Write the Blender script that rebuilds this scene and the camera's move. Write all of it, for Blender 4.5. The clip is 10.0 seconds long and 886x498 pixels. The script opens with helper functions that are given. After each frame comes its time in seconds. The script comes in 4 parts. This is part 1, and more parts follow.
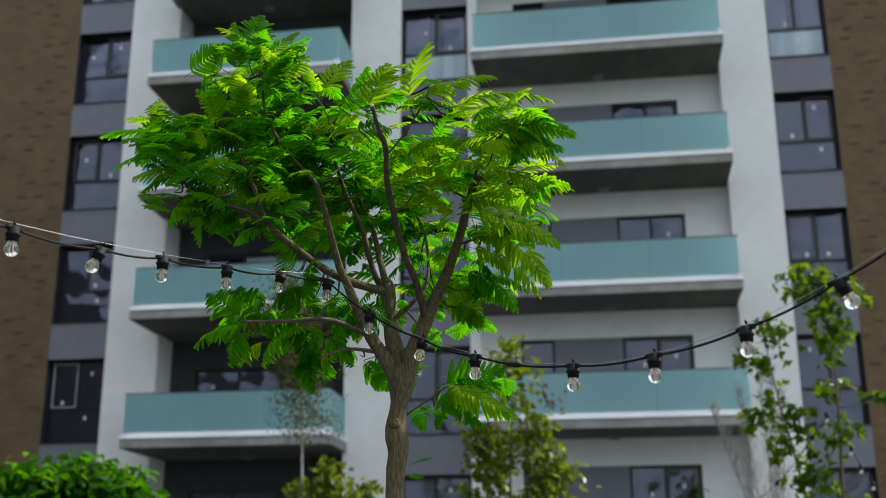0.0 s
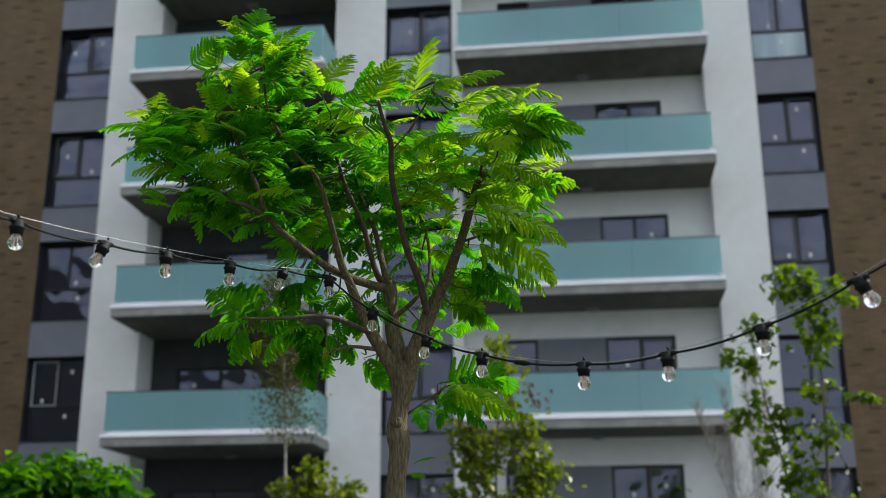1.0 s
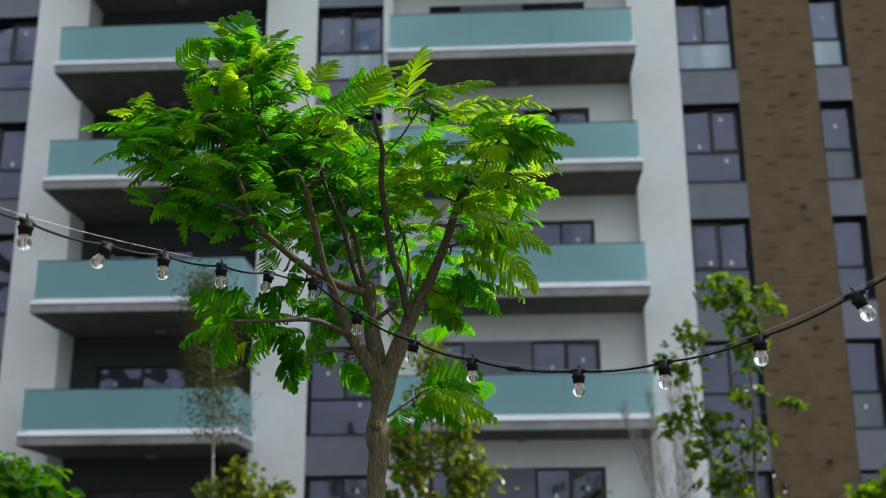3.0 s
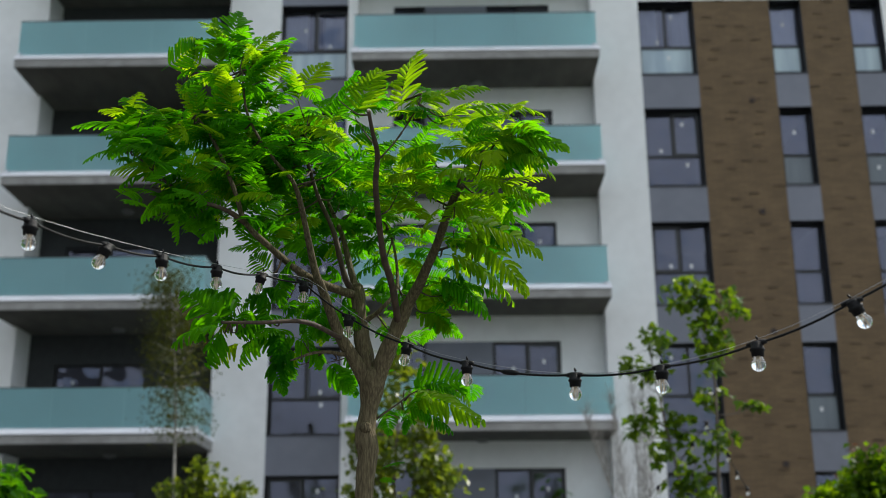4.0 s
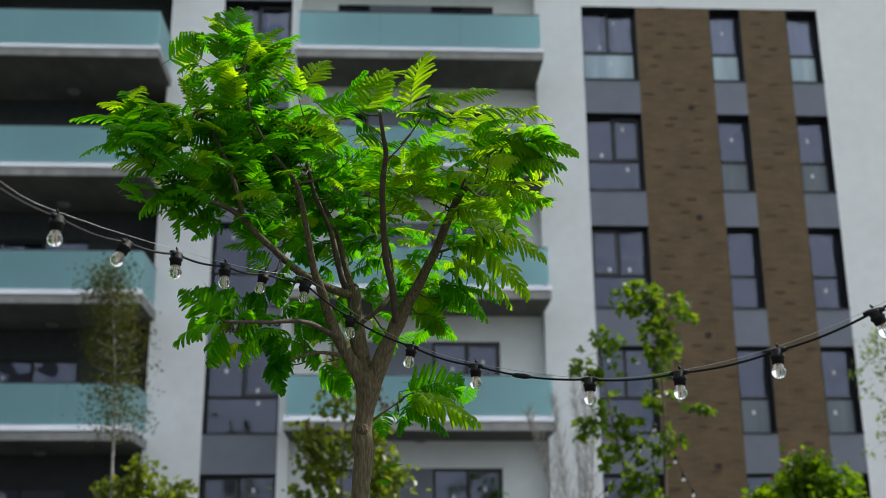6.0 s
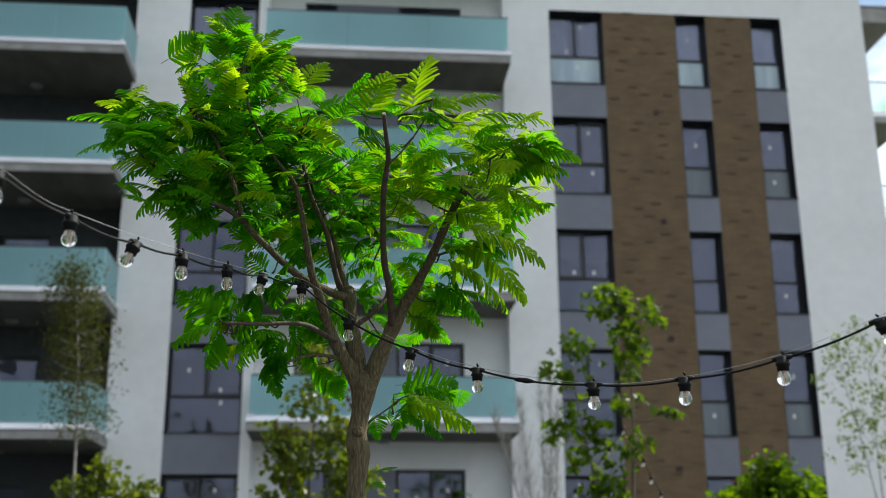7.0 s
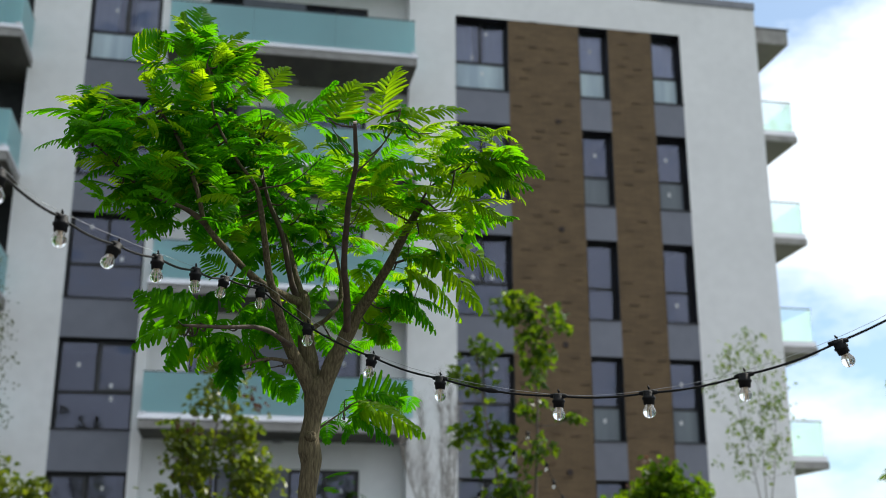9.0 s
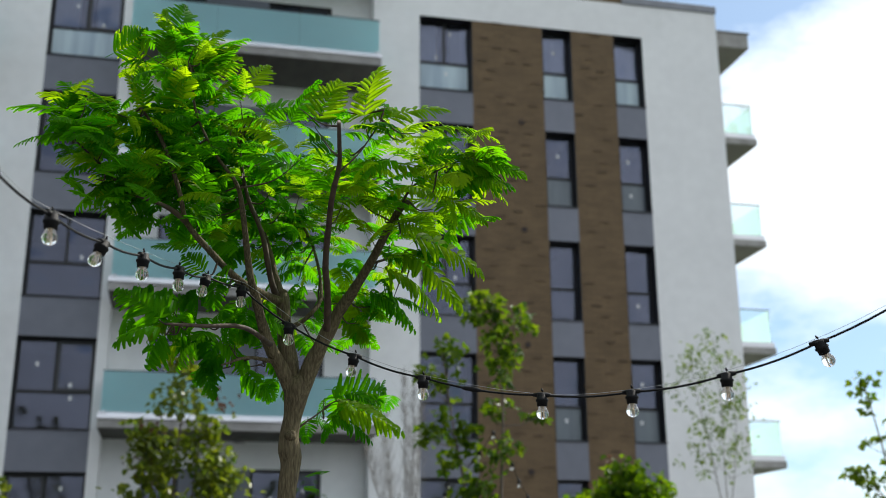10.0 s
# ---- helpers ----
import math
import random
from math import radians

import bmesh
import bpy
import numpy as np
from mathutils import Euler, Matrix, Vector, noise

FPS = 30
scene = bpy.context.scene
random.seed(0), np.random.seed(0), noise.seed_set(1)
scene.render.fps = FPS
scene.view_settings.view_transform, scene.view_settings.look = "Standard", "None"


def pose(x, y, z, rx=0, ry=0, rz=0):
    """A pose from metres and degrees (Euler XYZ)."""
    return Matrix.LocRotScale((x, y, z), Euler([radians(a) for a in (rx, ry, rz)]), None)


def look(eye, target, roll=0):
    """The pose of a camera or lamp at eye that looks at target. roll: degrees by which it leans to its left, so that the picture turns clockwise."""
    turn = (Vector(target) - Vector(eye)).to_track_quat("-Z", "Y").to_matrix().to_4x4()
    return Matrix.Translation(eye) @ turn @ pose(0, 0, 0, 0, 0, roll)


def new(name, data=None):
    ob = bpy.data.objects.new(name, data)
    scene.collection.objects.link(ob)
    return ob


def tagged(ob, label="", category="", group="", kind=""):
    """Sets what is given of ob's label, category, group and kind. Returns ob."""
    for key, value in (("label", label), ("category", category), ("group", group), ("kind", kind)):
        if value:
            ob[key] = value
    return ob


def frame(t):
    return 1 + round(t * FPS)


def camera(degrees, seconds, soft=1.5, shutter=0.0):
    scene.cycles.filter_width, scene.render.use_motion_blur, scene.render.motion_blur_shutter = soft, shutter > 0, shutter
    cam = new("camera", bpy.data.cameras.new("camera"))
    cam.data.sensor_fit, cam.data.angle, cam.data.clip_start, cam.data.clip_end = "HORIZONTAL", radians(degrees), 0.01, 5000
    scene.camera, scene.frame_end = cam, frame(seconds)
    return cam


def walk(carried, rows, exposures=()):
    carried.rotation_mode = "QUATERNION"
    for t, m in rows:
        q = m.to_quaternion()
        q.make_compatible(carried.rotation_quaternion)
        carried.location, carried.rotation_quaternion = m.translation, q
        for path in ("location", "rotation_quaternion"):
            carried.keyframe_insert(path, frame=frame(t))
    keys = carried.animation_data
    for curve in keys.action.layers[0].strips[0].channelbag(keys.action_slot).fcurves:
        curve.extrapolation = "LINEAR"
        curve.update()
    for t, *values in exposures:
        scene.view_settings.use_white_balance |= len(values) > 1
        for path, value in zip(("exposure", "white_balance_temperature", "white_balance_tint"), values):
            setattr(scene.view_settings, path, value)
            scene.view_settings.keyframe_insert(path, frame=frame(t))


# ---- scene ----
cam = camera(42.5, 10.0, soft=0.8)
PATH = [
    (0, (-5.701, -26.272, 1.606), (-5.977, -24.378, 2.187), -0.2),
    (0.5, (-5.741, -26.252, 1.607), (-6.003, -24.355, 2.187), -0.2),
    (1, (-5.793, -26.24, 1.61), (-6.034, -24.341, 2.19), -0.2),
    (1.5, (-5.842, -26.251, 1.611), (-6.056, -24.349, 2.191), -0.2),
    (2, (-5.899, -26.264, 1.614), (-6.076, -24.358, 2.195), -0.2),
    (2.5, (-5.961, -26.289, 1.612), (-6.099, -24.381, 2.193), -0.3),
    (4, (-6.149, -26.349, 1.617), (-6.173, -24.436, 2.198), -0.4),
    (4.5, (-6.205, -26.345, 1.617), (-6.196, -24.432, 2.199), -0.5),
    (5, (-6.273, -26.346, 1.619), (-6.23, -24.433, 2.2), -0.4),
    (5.5, (-6.343, -26.343, 1.624), (-6.273, -24.43, 2.204), -0.4),
    (7, (-6.554, -26.345, 1.638), (-6.385, -24.439, 2.218), -0.3),
    (7.5, (-6.633, -26.358, 1.641), (-6.419, -24.457, 2.222), -0.2),
    (8, (-6.709, -26.363, 1.647), (-6.442, -24.467, 2.227), -0.1),
    (8.5, (-6.761, -26.364, 1.651), (-6.448, -24.475, 2.231), -0.2),
    (9, (-6.815, -26.372, 1.653), (-6.455, -24.493, 2.233), -0.1),
    (9.5, (-6.86, -26.381, 1.652), (-6.459, -24.509, 2.231), -0.2),
    (10, (-6.895, -26.371, 1.648), (-6.466, -24.505, 2.228), -0.4),
]
walk(cam, [(t, look(eye, target, roll)) for t, eye, target, roll in PATH])
cam.data.dof.use_dof = True
cam.data.dof.focus_distance = 4.0
cam.data.dof.aperture_fstop = 2.7

# ---- sky, sun, exposure ----
scene.view_settings.exposure = -0.06
SUN = Vector((0.72, 0.34, 0.86)).normalized()
world = bpy.data.worlds.new("sky")
scene.world = world
world.use_nodes = True
wn, wl = world.node_tree.nodes, world.node_tree.links
wn.clear()
w_out = wn.new("ShaderNodeOutputWorld")
w_bg = wn.new("ShaderNodeBackground")
w_sky = wn.new("ShaderNodeTexSky")
w_sky.sky_type = "NISHITA"
w_sky.sun_disc = False
w_sky.sun_elevation = math.asin(SUN.z)
w_sky.sun_rotation = math.atan2(SUN.x, SUN.y)
w_co = wn.new("ShaderNodeTexCoord")
w_map = wn.new("ShaderNodeMapping")
w_map.inputs["Scale"].default_value = (1.0, 1.0, 2.2)
w_map.inputs["Location"].default_value = (0.35, 0.1, 0.35)
w_noise = wn.new("ShaderNodeTexNoise")
w_noise.inputs["Scale"].default_value = 2.9
w_noise.inputs["Detail"].default_value = 7
w_noise.inputs["Roughness"].default_value = 0.60
w_ramp = wn.new("ShaderNodeValToRGB")
w_ramp.color_ramp.elements[0].position = 0.33
w_ramp.color_ramp.elements[1].position = 0.49
w_ramp.color_ramp.elements[0].color = (0.16, 0.16, 0.16, 1)
w_mix = wn.new("ShaderNodeMix")
w_mix.data_type = "RGBA"
# clouds, brighter on the sun's side
w_dot = wn.new("ShaderNodeVectorMath")
w_dot.operation = "DOT_PRODUCT"
w_dot.inputs[1].default_value = SUN
w_glow = wn.new("ShaderNodeMapRange")
w_glow.inputs["From Min"].default_value, w_glow.inputs["From Max"].default_value = -0.3, 0.9
w_glow.inputs["To Min"].default_value, w_glow.inputs["To Max"].default_value = 7.0, 14.5
w_cloud = wn.new("ShaderNodeVectorMath")
w_cloud.operation = "SCALE"
w_cloud.inputs[0].default_value = (0.915, 1.0, 1.07)
wl.new(w_co.outputs["Generated"], w_dot.inputs[0])
wl.new(w_dot.outputs["Value"], w_glow.inputs["Value"])
wl.new(w_glow.outputs["Result"], w_cloud.inputs["Scale"])
wl.new(w_cloud.outputs["Vector"], w_mix.inputs[7])
wl.new(w_co.outputs["Generated"], w_map.inputs["Vector"])
wl.new(w_map.outputs["Vector"], w_noise.inputs["Vector"])
# an opening in the clouds over the building's far corner
w_gap = wn.new("ShaderNodeVectorMath")
w_gap.operation = "DOT_PRODUCT"
w_gap.inputs[1].default_value = (0.329, 0.739, 0.588)
w_open = wn.new("ShaderNodeMapRange")
w_open.interpolation_type = "SMOOTHSTEP"
w_open.inputs["From Min"].default_value, w_open.inputs["From Max"].default_value = 0.962, 0.992
w_open.inputs["To Min"].default_value, w_open.inputs["To Max"].default_value = 0.0, 0.34
w_sub = wn.new("ShaderNodeMath")
w_sub.operation = "SUBTRACT"
wl.new(w_co.outputs["Generated"], w_gap.inputs[0])
wl.new(w_gap.outputs["Value"], w_open.inputs["Value"])
wl.new(w_noise.outputs["Fac"], w_sub.inputs[0])
wl.new(w_open.outputs["Result"], w_sub.inputs[1])
wl.new(w_sub.outputs["Value"], w_ramp.inputs["Fac"])
wl.new(w_ramp.outputs["Color"], w_mix.inputs[0])
# hazy, milky blue between the clouds
w_haze = wn.new("ShaderNodeVectorMath")
w_haze.operation = "MULTIPLY"
w_haze.inputs[1].default_value = (0.95, 1.25, 1.42)
wl.new(w_sky.outputs["Color"], w_haze.inputs[0])
wl.new(w_haze.outputs["Vector"], w_mix.inputs[6])
wl.new(w_mix.outputs[2], w_bg.inputs["Color"])
w_bg.inputs["Strength"].default_value = 0.10
wl.new(w_bg.outputs["Background"], w_out.inputs["Surface"])
sun = new("sun", bpy.data.lights.new("sun", "SUN"))
sun.data.energy = 4.8
sun.data.angle = radians(0.6)
sun.data.color = (1.0, 0.95, 0.86)
sun.matrix_world = look(SUN * 60, (0, 0, 0))

# ---- materials ----


def material(name, base, rough=0.7, metal=0.0, second=None, scale=6.0, spread=(0.35, 0.65), bump=0.0, bump_scale=40.0,
             stretch=(1, 1, 1), jitter=0.0, large=0.0, spec=0.5):
    """A painted or grown surface: two colours mixed by noise, a wide slow stain, fine bump, and a change from piece to piece."""
    m = bpy.data.materials.new(name)
    m.use_nodes = True
    nt = m.node_tree
    n, l = nt.nodes, nt.links
    b = n["Principled BSDF"]
    b.inputs["Roughness"].default_value = rough
    b.inputs["Metallic"].default_value = metal
    b.inputs["Specular IOR Level"].default_value = spec
    co = n.new("ShaderNodeTexCoord")
    mp = n.new("ShaderNodeMapping")
    mp.inputs["Scale"].default_value = stretch
    l.new(co.outputs["Object"], mp.inputs["Vector"])
    tex = n.new("ShaderNodeTexNoise")
    tex.inputs["Scale"].default_value = scale
    tex.inputs["Detail"].default_value = 6
    l.new(mp.outputs["Vector"], tex.inputs["Vector"])
    rng = n.new("ShaderNodeMapRange")
    rng.inputs["From Min"].default_value, rng.inputs["From Max"].default_value = spread
    l.new(tex.outputs["Fac"], rng.inputs["Value"])
    mix = n.new("ShaderNodeMix")
    mix.data_type = "RGBA"
    mix.inputs[6].default_value = (*base, 1)
    mix.inputs[7].default_value = (*(second or [c * 0.85 for c in base]), 1)
    l.new(rng.outputs["Result"], mix.inputs[0])
    col = mix.outputs[2]
    if large:
        t2 = n.new("ShaderNodeTexNoise")
        t2.inputs["Scale"].default_value = 0.45
        t2.inputs["Detail"].default_value = 3
        l.new(co.outputs["Object"], t2.inputs["Vector"])
        hsv = n.new("ShaderNodeHueSaturation")
        r2 = n.new("ShaderNodeMapRange")
        r2.inputs["From Min"].default_value, r2.inputs["From Max"].default_value = 0.3, 0.7
        r2.inputs["To Min"].default_value, r2.inputs["To Max"].default_value = 1 - large, 1 + large
        l.new(t2.outputs["Fac"], r2.inputs["Value"])
        l.new(r2.outputs["Result"], hsv.inputs["Value"])
        l.new(col, hsv.inputs["Color"])
        col = hsv.outputs["Color"]
    if jitter:
        info = n.new("ShaderNodeObjectInfo")
        h2 = n.new("ShaderNodeHueSaturation")
        r3 = n.new("ShaderNodeMapRange")
        r3.inputs["To Min"].default_value, r3.inputs["To Max"].default_value = 1 - jitter, 1 + jitter
        l.new(info.outputs["Random"], r3.inputs["Value"])
        l.new(r3.outputs["Result"], h2.inputs["Value"])
        l.new(col, h2.inputs["Color"])
        col = h2.outputs["Color"]
    l.new(col, b.inputs["Base Color"])
    if bump:
        t3 = n.new("ShaderNodeTexNoise")
        t3.inputs["Scale"].default_value = bump_scale
        t3.inputs["Detail"].default_value = 5
        l.new(mp.outputs["Vector"], t3.inputs["Vector"])
        bp = n.new("ShaderNodeBump")
        bp.inputs["Strength"].default_value = bump
        bp.inputs["Distance"].default_value = 0.01
        l.new(t3.outputs["Fac"], bp.inputs["Height"])
        l.new(bp.outputs["Normal"], b.inputs["Normal"])
    return m


def leaf_material(name, dark, light, through_light, share=0.5, per_island=False, rough=0.45, spec=0.18):
    """Thin leaf: reflected green, light let through, a dull gloss; hue differs from leaf to leaf."""
    m = bpy.data.materials.new(name)
    m.use_nodes = True
    nt = m.node_tree
    n, l = nt.nodes, nt.links
    b = n["Principled BSDF"]
    b.inputs["Roughness"].default_value = rough
    b.inputs["Specular IOR Level"].default_value = spec
    rnd = n.new("ShaderNodeNewGeometry").outputs["Random Per Island"] if per_island else n.new("ShaderNodeObjectInfo").outputs["Random"]
    # young and old growth in clumps, and from leaf to leaf
    no = n.new("ShaderNodeTexNoise")
    no.inputs["Scale"].default_value = 7.0
    no.inputs["Detail"].default_value = 3
    l.new(n.new("ShaderNodeNewGeometry").outputs["Position"], no.inputs["Vector"])
    cl = n.new("ShaderNodeMapRange")
    cl.inputs["From Min"].default_value, cl.inputs["From Max"].default_value = 0.36, 0.64
    l.new(no.outputs["Fac"], cl.inputs["Value"])
    av = n.new("ShaderNodeMix")
    av.inputs[0].default_value = 0.5
    l.new(rnd, av.inputs[2])
    l.new(cl.outputs["Result"], av.inputs[3])
    rnd = av.outputs[0]
    mix = n.new("ShaderNodeMix")
    mix.data_type = "RGBA"
    mix.inputs[6].default_value, mix.inputs[7].default_value = (*dark, 1), (*light, 1)
    l.new(rnd, mix.inputs[0])
    l.new(mix.outputs[2], b.inputs["Base Color"])
    tr = n.new("ShaderNodeBsdfTranslucent")
    hs = n.new("ShaderNodeMix")
    hs.data_type = "RGBA"
    hs.inputs[6].default_value = (through_light[0] * 0.26, through_light[1] * 0.52, through_light[2], 1)
    hs.inputs[7].default_value = (*through_light, 1)
    l.new(rnd, hs.inputs[0])
    l.new(hs.outputs[2], tr.inputs["Color"])
    sh = n.new("ShaderNodeMixShader")
    sh.inputs[0].default_value = share
    l.new(b.outputs[0], sh.inputs[1])
    l.new(tr.outputs[0], sh.inputs[2])
    l.new(sh.outputs[0], n["Material Output"].inputs["Surface"])
    return m


def pane_material(name, tint, gloss):
    """Window glass: see-through, with a mirror on it that grows at flat angles."""
    m = bpy.data.materials.new(name)
    m.use_nodes = True
    nt = m.node_tree
    n, l = nt.nodes, nt.links
    n.remove(n["Principled BSDF"])
    t = n.new("ShaderNodeBsdfTransparent")
    t.inputs["Color"].default_value = (*tint, 1)
    g = n.new("ShaderNodeBsdfGlossy")
    g.inputs["Roughness"].default_value = 0.02
    g.inputs["Color"].default_value = (0.70, 0.73, 0.92, 1)
    # slightly wavy sheets, each hung a little differently
    co = n.new("ShaderNodeTexCoord")
    wv = n.new("ShaderNodeTexNoise")
    wv.noise_dimensions = "4D"
    wv.inputs["Scale"].default_value = 1.1
    wv.inputs["Detail"].default_value = 1
    sp = n.new("ShaderNodeMath")
    sp.operation = "MULTIPLY"
    sp.inputs[1].default_value = 40
    l.new(n.new("ShaderNodeObjectInfo").outputs["Random"], sp.inputs[0])
    l.new(sp.outputs[0], wv.inputs["W"])
    l.new(co.outputs["Object"], wv.inputs["Vector"])
    bu = n.new("ShaderNodeBump")
    bu.inputs["Strength"].default_value = 0.35
    bu.inputs["Distance"].default_value = 0.25
    l.new(wv.outputs["Fac"], bu.inputs["Height"])
    l.new(bu.outputs["Normal"], g.inputs["Normal"])
    f = n.new("ShaderNodeFresnel")
    f.inputs["IOR"].default_value = 1.6
    a = n.new("ShaderNodeMath")
    a.operation = "MULTIPLY_ADD"
    a.inputs[1].default_value, a.inputs[2].default_value = 1.1, gloss
    a.use_clamp = True
    l.new(f.outputs[0], a.inputs[0])
    s = n.new("ShaderNodeMixShader")
    l.new(a.outputs[0], s.inputs[0])
    l.new(t.outputs[0], s.inputs[1])
    l.new(g.outputs[0], s.inputs[2])
    l.new(s.outputs[0], n["Material Output"].inputs["Surface"])
    return m


def frosted_material(name, face, inner):
    """Satin glass of the balustrades: scatters light both ways, with a soft gloss."""
    m = bpy.data.materials.new(name)
    m.use_nodes = True
    nt = m.node_tree
    n, l = nt.nodes, nt.links
    b = n["Principled BSDF"]
    b.inputs["Base Color"].default_value = (*face, 1)
    b.inputs["Roughness"].default_value = 0.22
    b.inputs["Specular IOR Level"].default_value = 0.6
    co = n.new("ShaderNodeTexCoord")
    tx = n.new("ShaderNodeTexNoise")
    tx.inputs["Scale"].default_value = 1.3
    l.new(co.outputs["Object"], tx.inputs["Vector"])
    hv = n.new("ShaderNodeHueSaturation")
    hv.inputs["Color"].default_value = (*face, 1)
    rg = n.new("ShaderNodeMapRange")
    rg.inputs["To Min"].default_value, rg.inputs["To Max"].default_value = 0.85, 1.15
    l.new(tx.outputs["Fac"], rg.inputs["Value"])
    l.new(rg.outputs["Result"], hv.inputs["Value"])
    l.new(hv.outputs["Color"], b.inputs["Base Color"])
    t = n.new("ShaderNodeBsdfTranslucent")
    t.inputs["Color"].default_value = (*inner, 1)
    s = n.new("ShaderNodeMixShader")
    s.inputs[0].default_value = 0.72
    l.new(b.outputs[0], s.inputs[1])
    l.new(t.outputs[0], s.inputs[2])
    l.new(s.outputs[0], n["Material Output"].inputs["Surface"])
    return m


def brick_material():
    """Long brown bricks with flush joints, 26 m off: courses by a brick texture of real size, stained at two scales."""
    m = bpy.data.materials.new("brown_brick")
    m.use_nodes = True
    nt = m.node_tree
    n, l = nt.nodes, nt.links
    b = n["Principled BSDF"]
    b.inputs["Roughness"].default_value = 0.85
    co = n.new("ShaderNodeTexCoord")
    mp = n.new("ShaderNodeMapping")
    mp.inputs["Rotation"].default_value = (radians(90), 0, 0)
    l.new(co.outputs["Object"], mp.inputs["Vector"])
    br = n.new("ShaderNodeTexBrick")
    br.inputs["Color1"].default_value = (0.178, 0.117, 0.060, 1)
    br.inputs["Color2"].default_value = (0.146, 0.096, 0.050, 1)
    br.inputs["Mortar"].default_value = (0.105, 0.072, 0.05, 1)
    br.inputs["Scale"].default_value = 1.0
    br.inputs["Mortar Size"].default_value = 0.006
    br.inputs["Brick Width"].default_value = 0.30
    br.inputs["Row Height"].default_value = 0.066
    l.new(mp.outputs["Vector"], br.inputs["Vector"])
    t = n.new("ShaderNodeTexNoise")
    t.inputs["Scale"].default_value = 1.7
    t.inputs["Detail"].default_value = 5
    l.new(co.outputs["Object"], t.inputs["Vector"])
    hv = n.new("ShaderNodeHueSaturation")
    rg = n.new("ShaderNodeMapRange")
    rg.inputs["From Min"].default_value, rg.inputs["From Max"].default_value = 0.3, 0.7
    rg.inputs["To Min"].default_value, rg.inputs["To Max"].default_value = 0.86, 1.14
    l.new(t.outputs["Fac"], rg.inputs["Value"])
    l.new(rg.outputs["Result"], hv.inputs["Value"])
    l.new(br.outputs["Color"], hv.inputs["Color"])
    l.new(hv.outputs["Color"], b.inputs["Base Color"])
    bp = n.new("ShaderNodeBump")
    bp.inputs["Strength"].default_value = 0.5
    bp.inputs["Distance"].default_value = 0.008
    l.new(br.outputs["Fac"], bp.inputs["Height"])
    bp.invert = True
    l.new(bp.outputs["Normal"], b.inputs["Normal"])
    return m


def bulb_material():
    m = bpy.data.materials.new("clear_bulb_glass")
    m.use_nodes = True
    b = m.node_tree.nodes["Principled BSDF"]
    b.inputs["Base Color"].default_value = (1, 1, 1, 1)
    b.inputs["Transmission Weight"].default_value = 1.0
    b.inputs["Roughness"].default_value = 0.0
    b.inputs["IOR"].default_value = 1.45
    return m


WHITE = material("white_render", (0.895, 0.885, 0.89), 0.85, second=(0.855, 0.845, 0.85), scale=3.5, bump=0.08, bump_scale=120, large=0.04)
GREY = material("grey_panel", (0.20, 0.208, 0.255), 0.55, second=(0.18, 0.188, 0.232), scale=2.5, large=0.05, jitter=0.06)
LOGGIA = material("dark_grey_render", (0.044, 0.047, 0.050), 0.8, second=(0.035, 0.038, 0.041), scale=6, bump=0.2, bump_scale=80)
CONCRETE = material("slab_concrete", (0.36, 0.35, 0.34), 0.8, second=(0.26, 0.25, 0.24), scale=3.5, bump=0.3, bump_scale=30, large=0.12)
# mottled undersides, darker than the slab concrete: their shade is put into the colour
SOFFIT = material("shaded_soffit_concrete", (0.125, 0.118, 0.098), 0.85, second=(0.092, 0.087, 0.072), scale=2.0, stretch=(1.5, 0.6, 1), large=0.12)
BAND = material("white_metal_trim", (0.90, 0.89, 0.93), 0.35, 0.35, second=(0.80, 0.79, 0.84), scale=3, stretch=(0.4, 1, 1))
FRAME = material("black_window_metal", (0.010, 0.0105, 0.014), 0.4, second=(0.007, 0.008, 0.011), scale=12)
SASH = material("dark_grey_sash", (0.06, 0.062, 0.072), 0.4, second=(0.05, 0.052, 0.06), scale=12)
RAIL = material("dull_steel_rail", (0.085, 0.095, 0.10), 0.45, 0.4, scale=20)
BRICK = brick_material()
# darker brown for the dashes that paint the shadows of brick joints
JOINT_SHADE = material("joint_shadow_brown", (0.118, 0.077, 0.043), 0.85, second=(0.092, 0.060, 0.036), scale=25, jitter=0.3)
PANE = pane_material("window_glass", (0.86, 0.88, 0.93), 0.03)
FROST = frosted_material("satin_green_glass", (0.40, 0.74, 0.82), (0.86, 0.97, 0.96))
CLEAR = pane_material("clear_green_glass", (0.92, 0.985, 0.965), 0.02)
SIDE_GLASS = frosted_material("pale_green_glass", (0.72, 0.93, 0.86), (0.90, 1.0, 0.97))
PALE_SASH = material("pale_grey_sash", (0.42, 0.46, 0.46), 0.4, second=(0.36, 0.40, 0.40), scale=12)
STICKER = material("white_sticker", (0.8, 0.8, 0.82), 0.5, scale=30)
CURTAIN = material("white_curtain", (0.82, 0.84, 0.84), 0.9, second=(0.66, 0.70, 0.72), scale=14, stretch=(3, 1, 0.15))
# pale curtain and sky reflection of lower panes, painted as matte colour
PANE_SHEEN = material("milky_pane_sheen", (0.56, 0.68, 0.74), 0.2, second=(0.38, 0.48, 0.58), scale=1.6, stretch=(2.2, 1, 0.2))
PANE_SHEEN_DIM = material("grey_pane_sheen", (0.20, 0.235, 0.26), 0.2, second=(0.14, 0.16, 0.195), scale=1.6, stretch=(2.2, 1, 0.2))
ROOM = material("room_plaster", (0.15, 0.145, 0.165), 0.9, scale=2)
VENT = material("dark_vent", (0.045, 0.028, 0.024), 0.6, scale=30)
LAMP = material("grey_lamp_cover", (0.22, 0.215, 0.21), 0.5, scale=20)
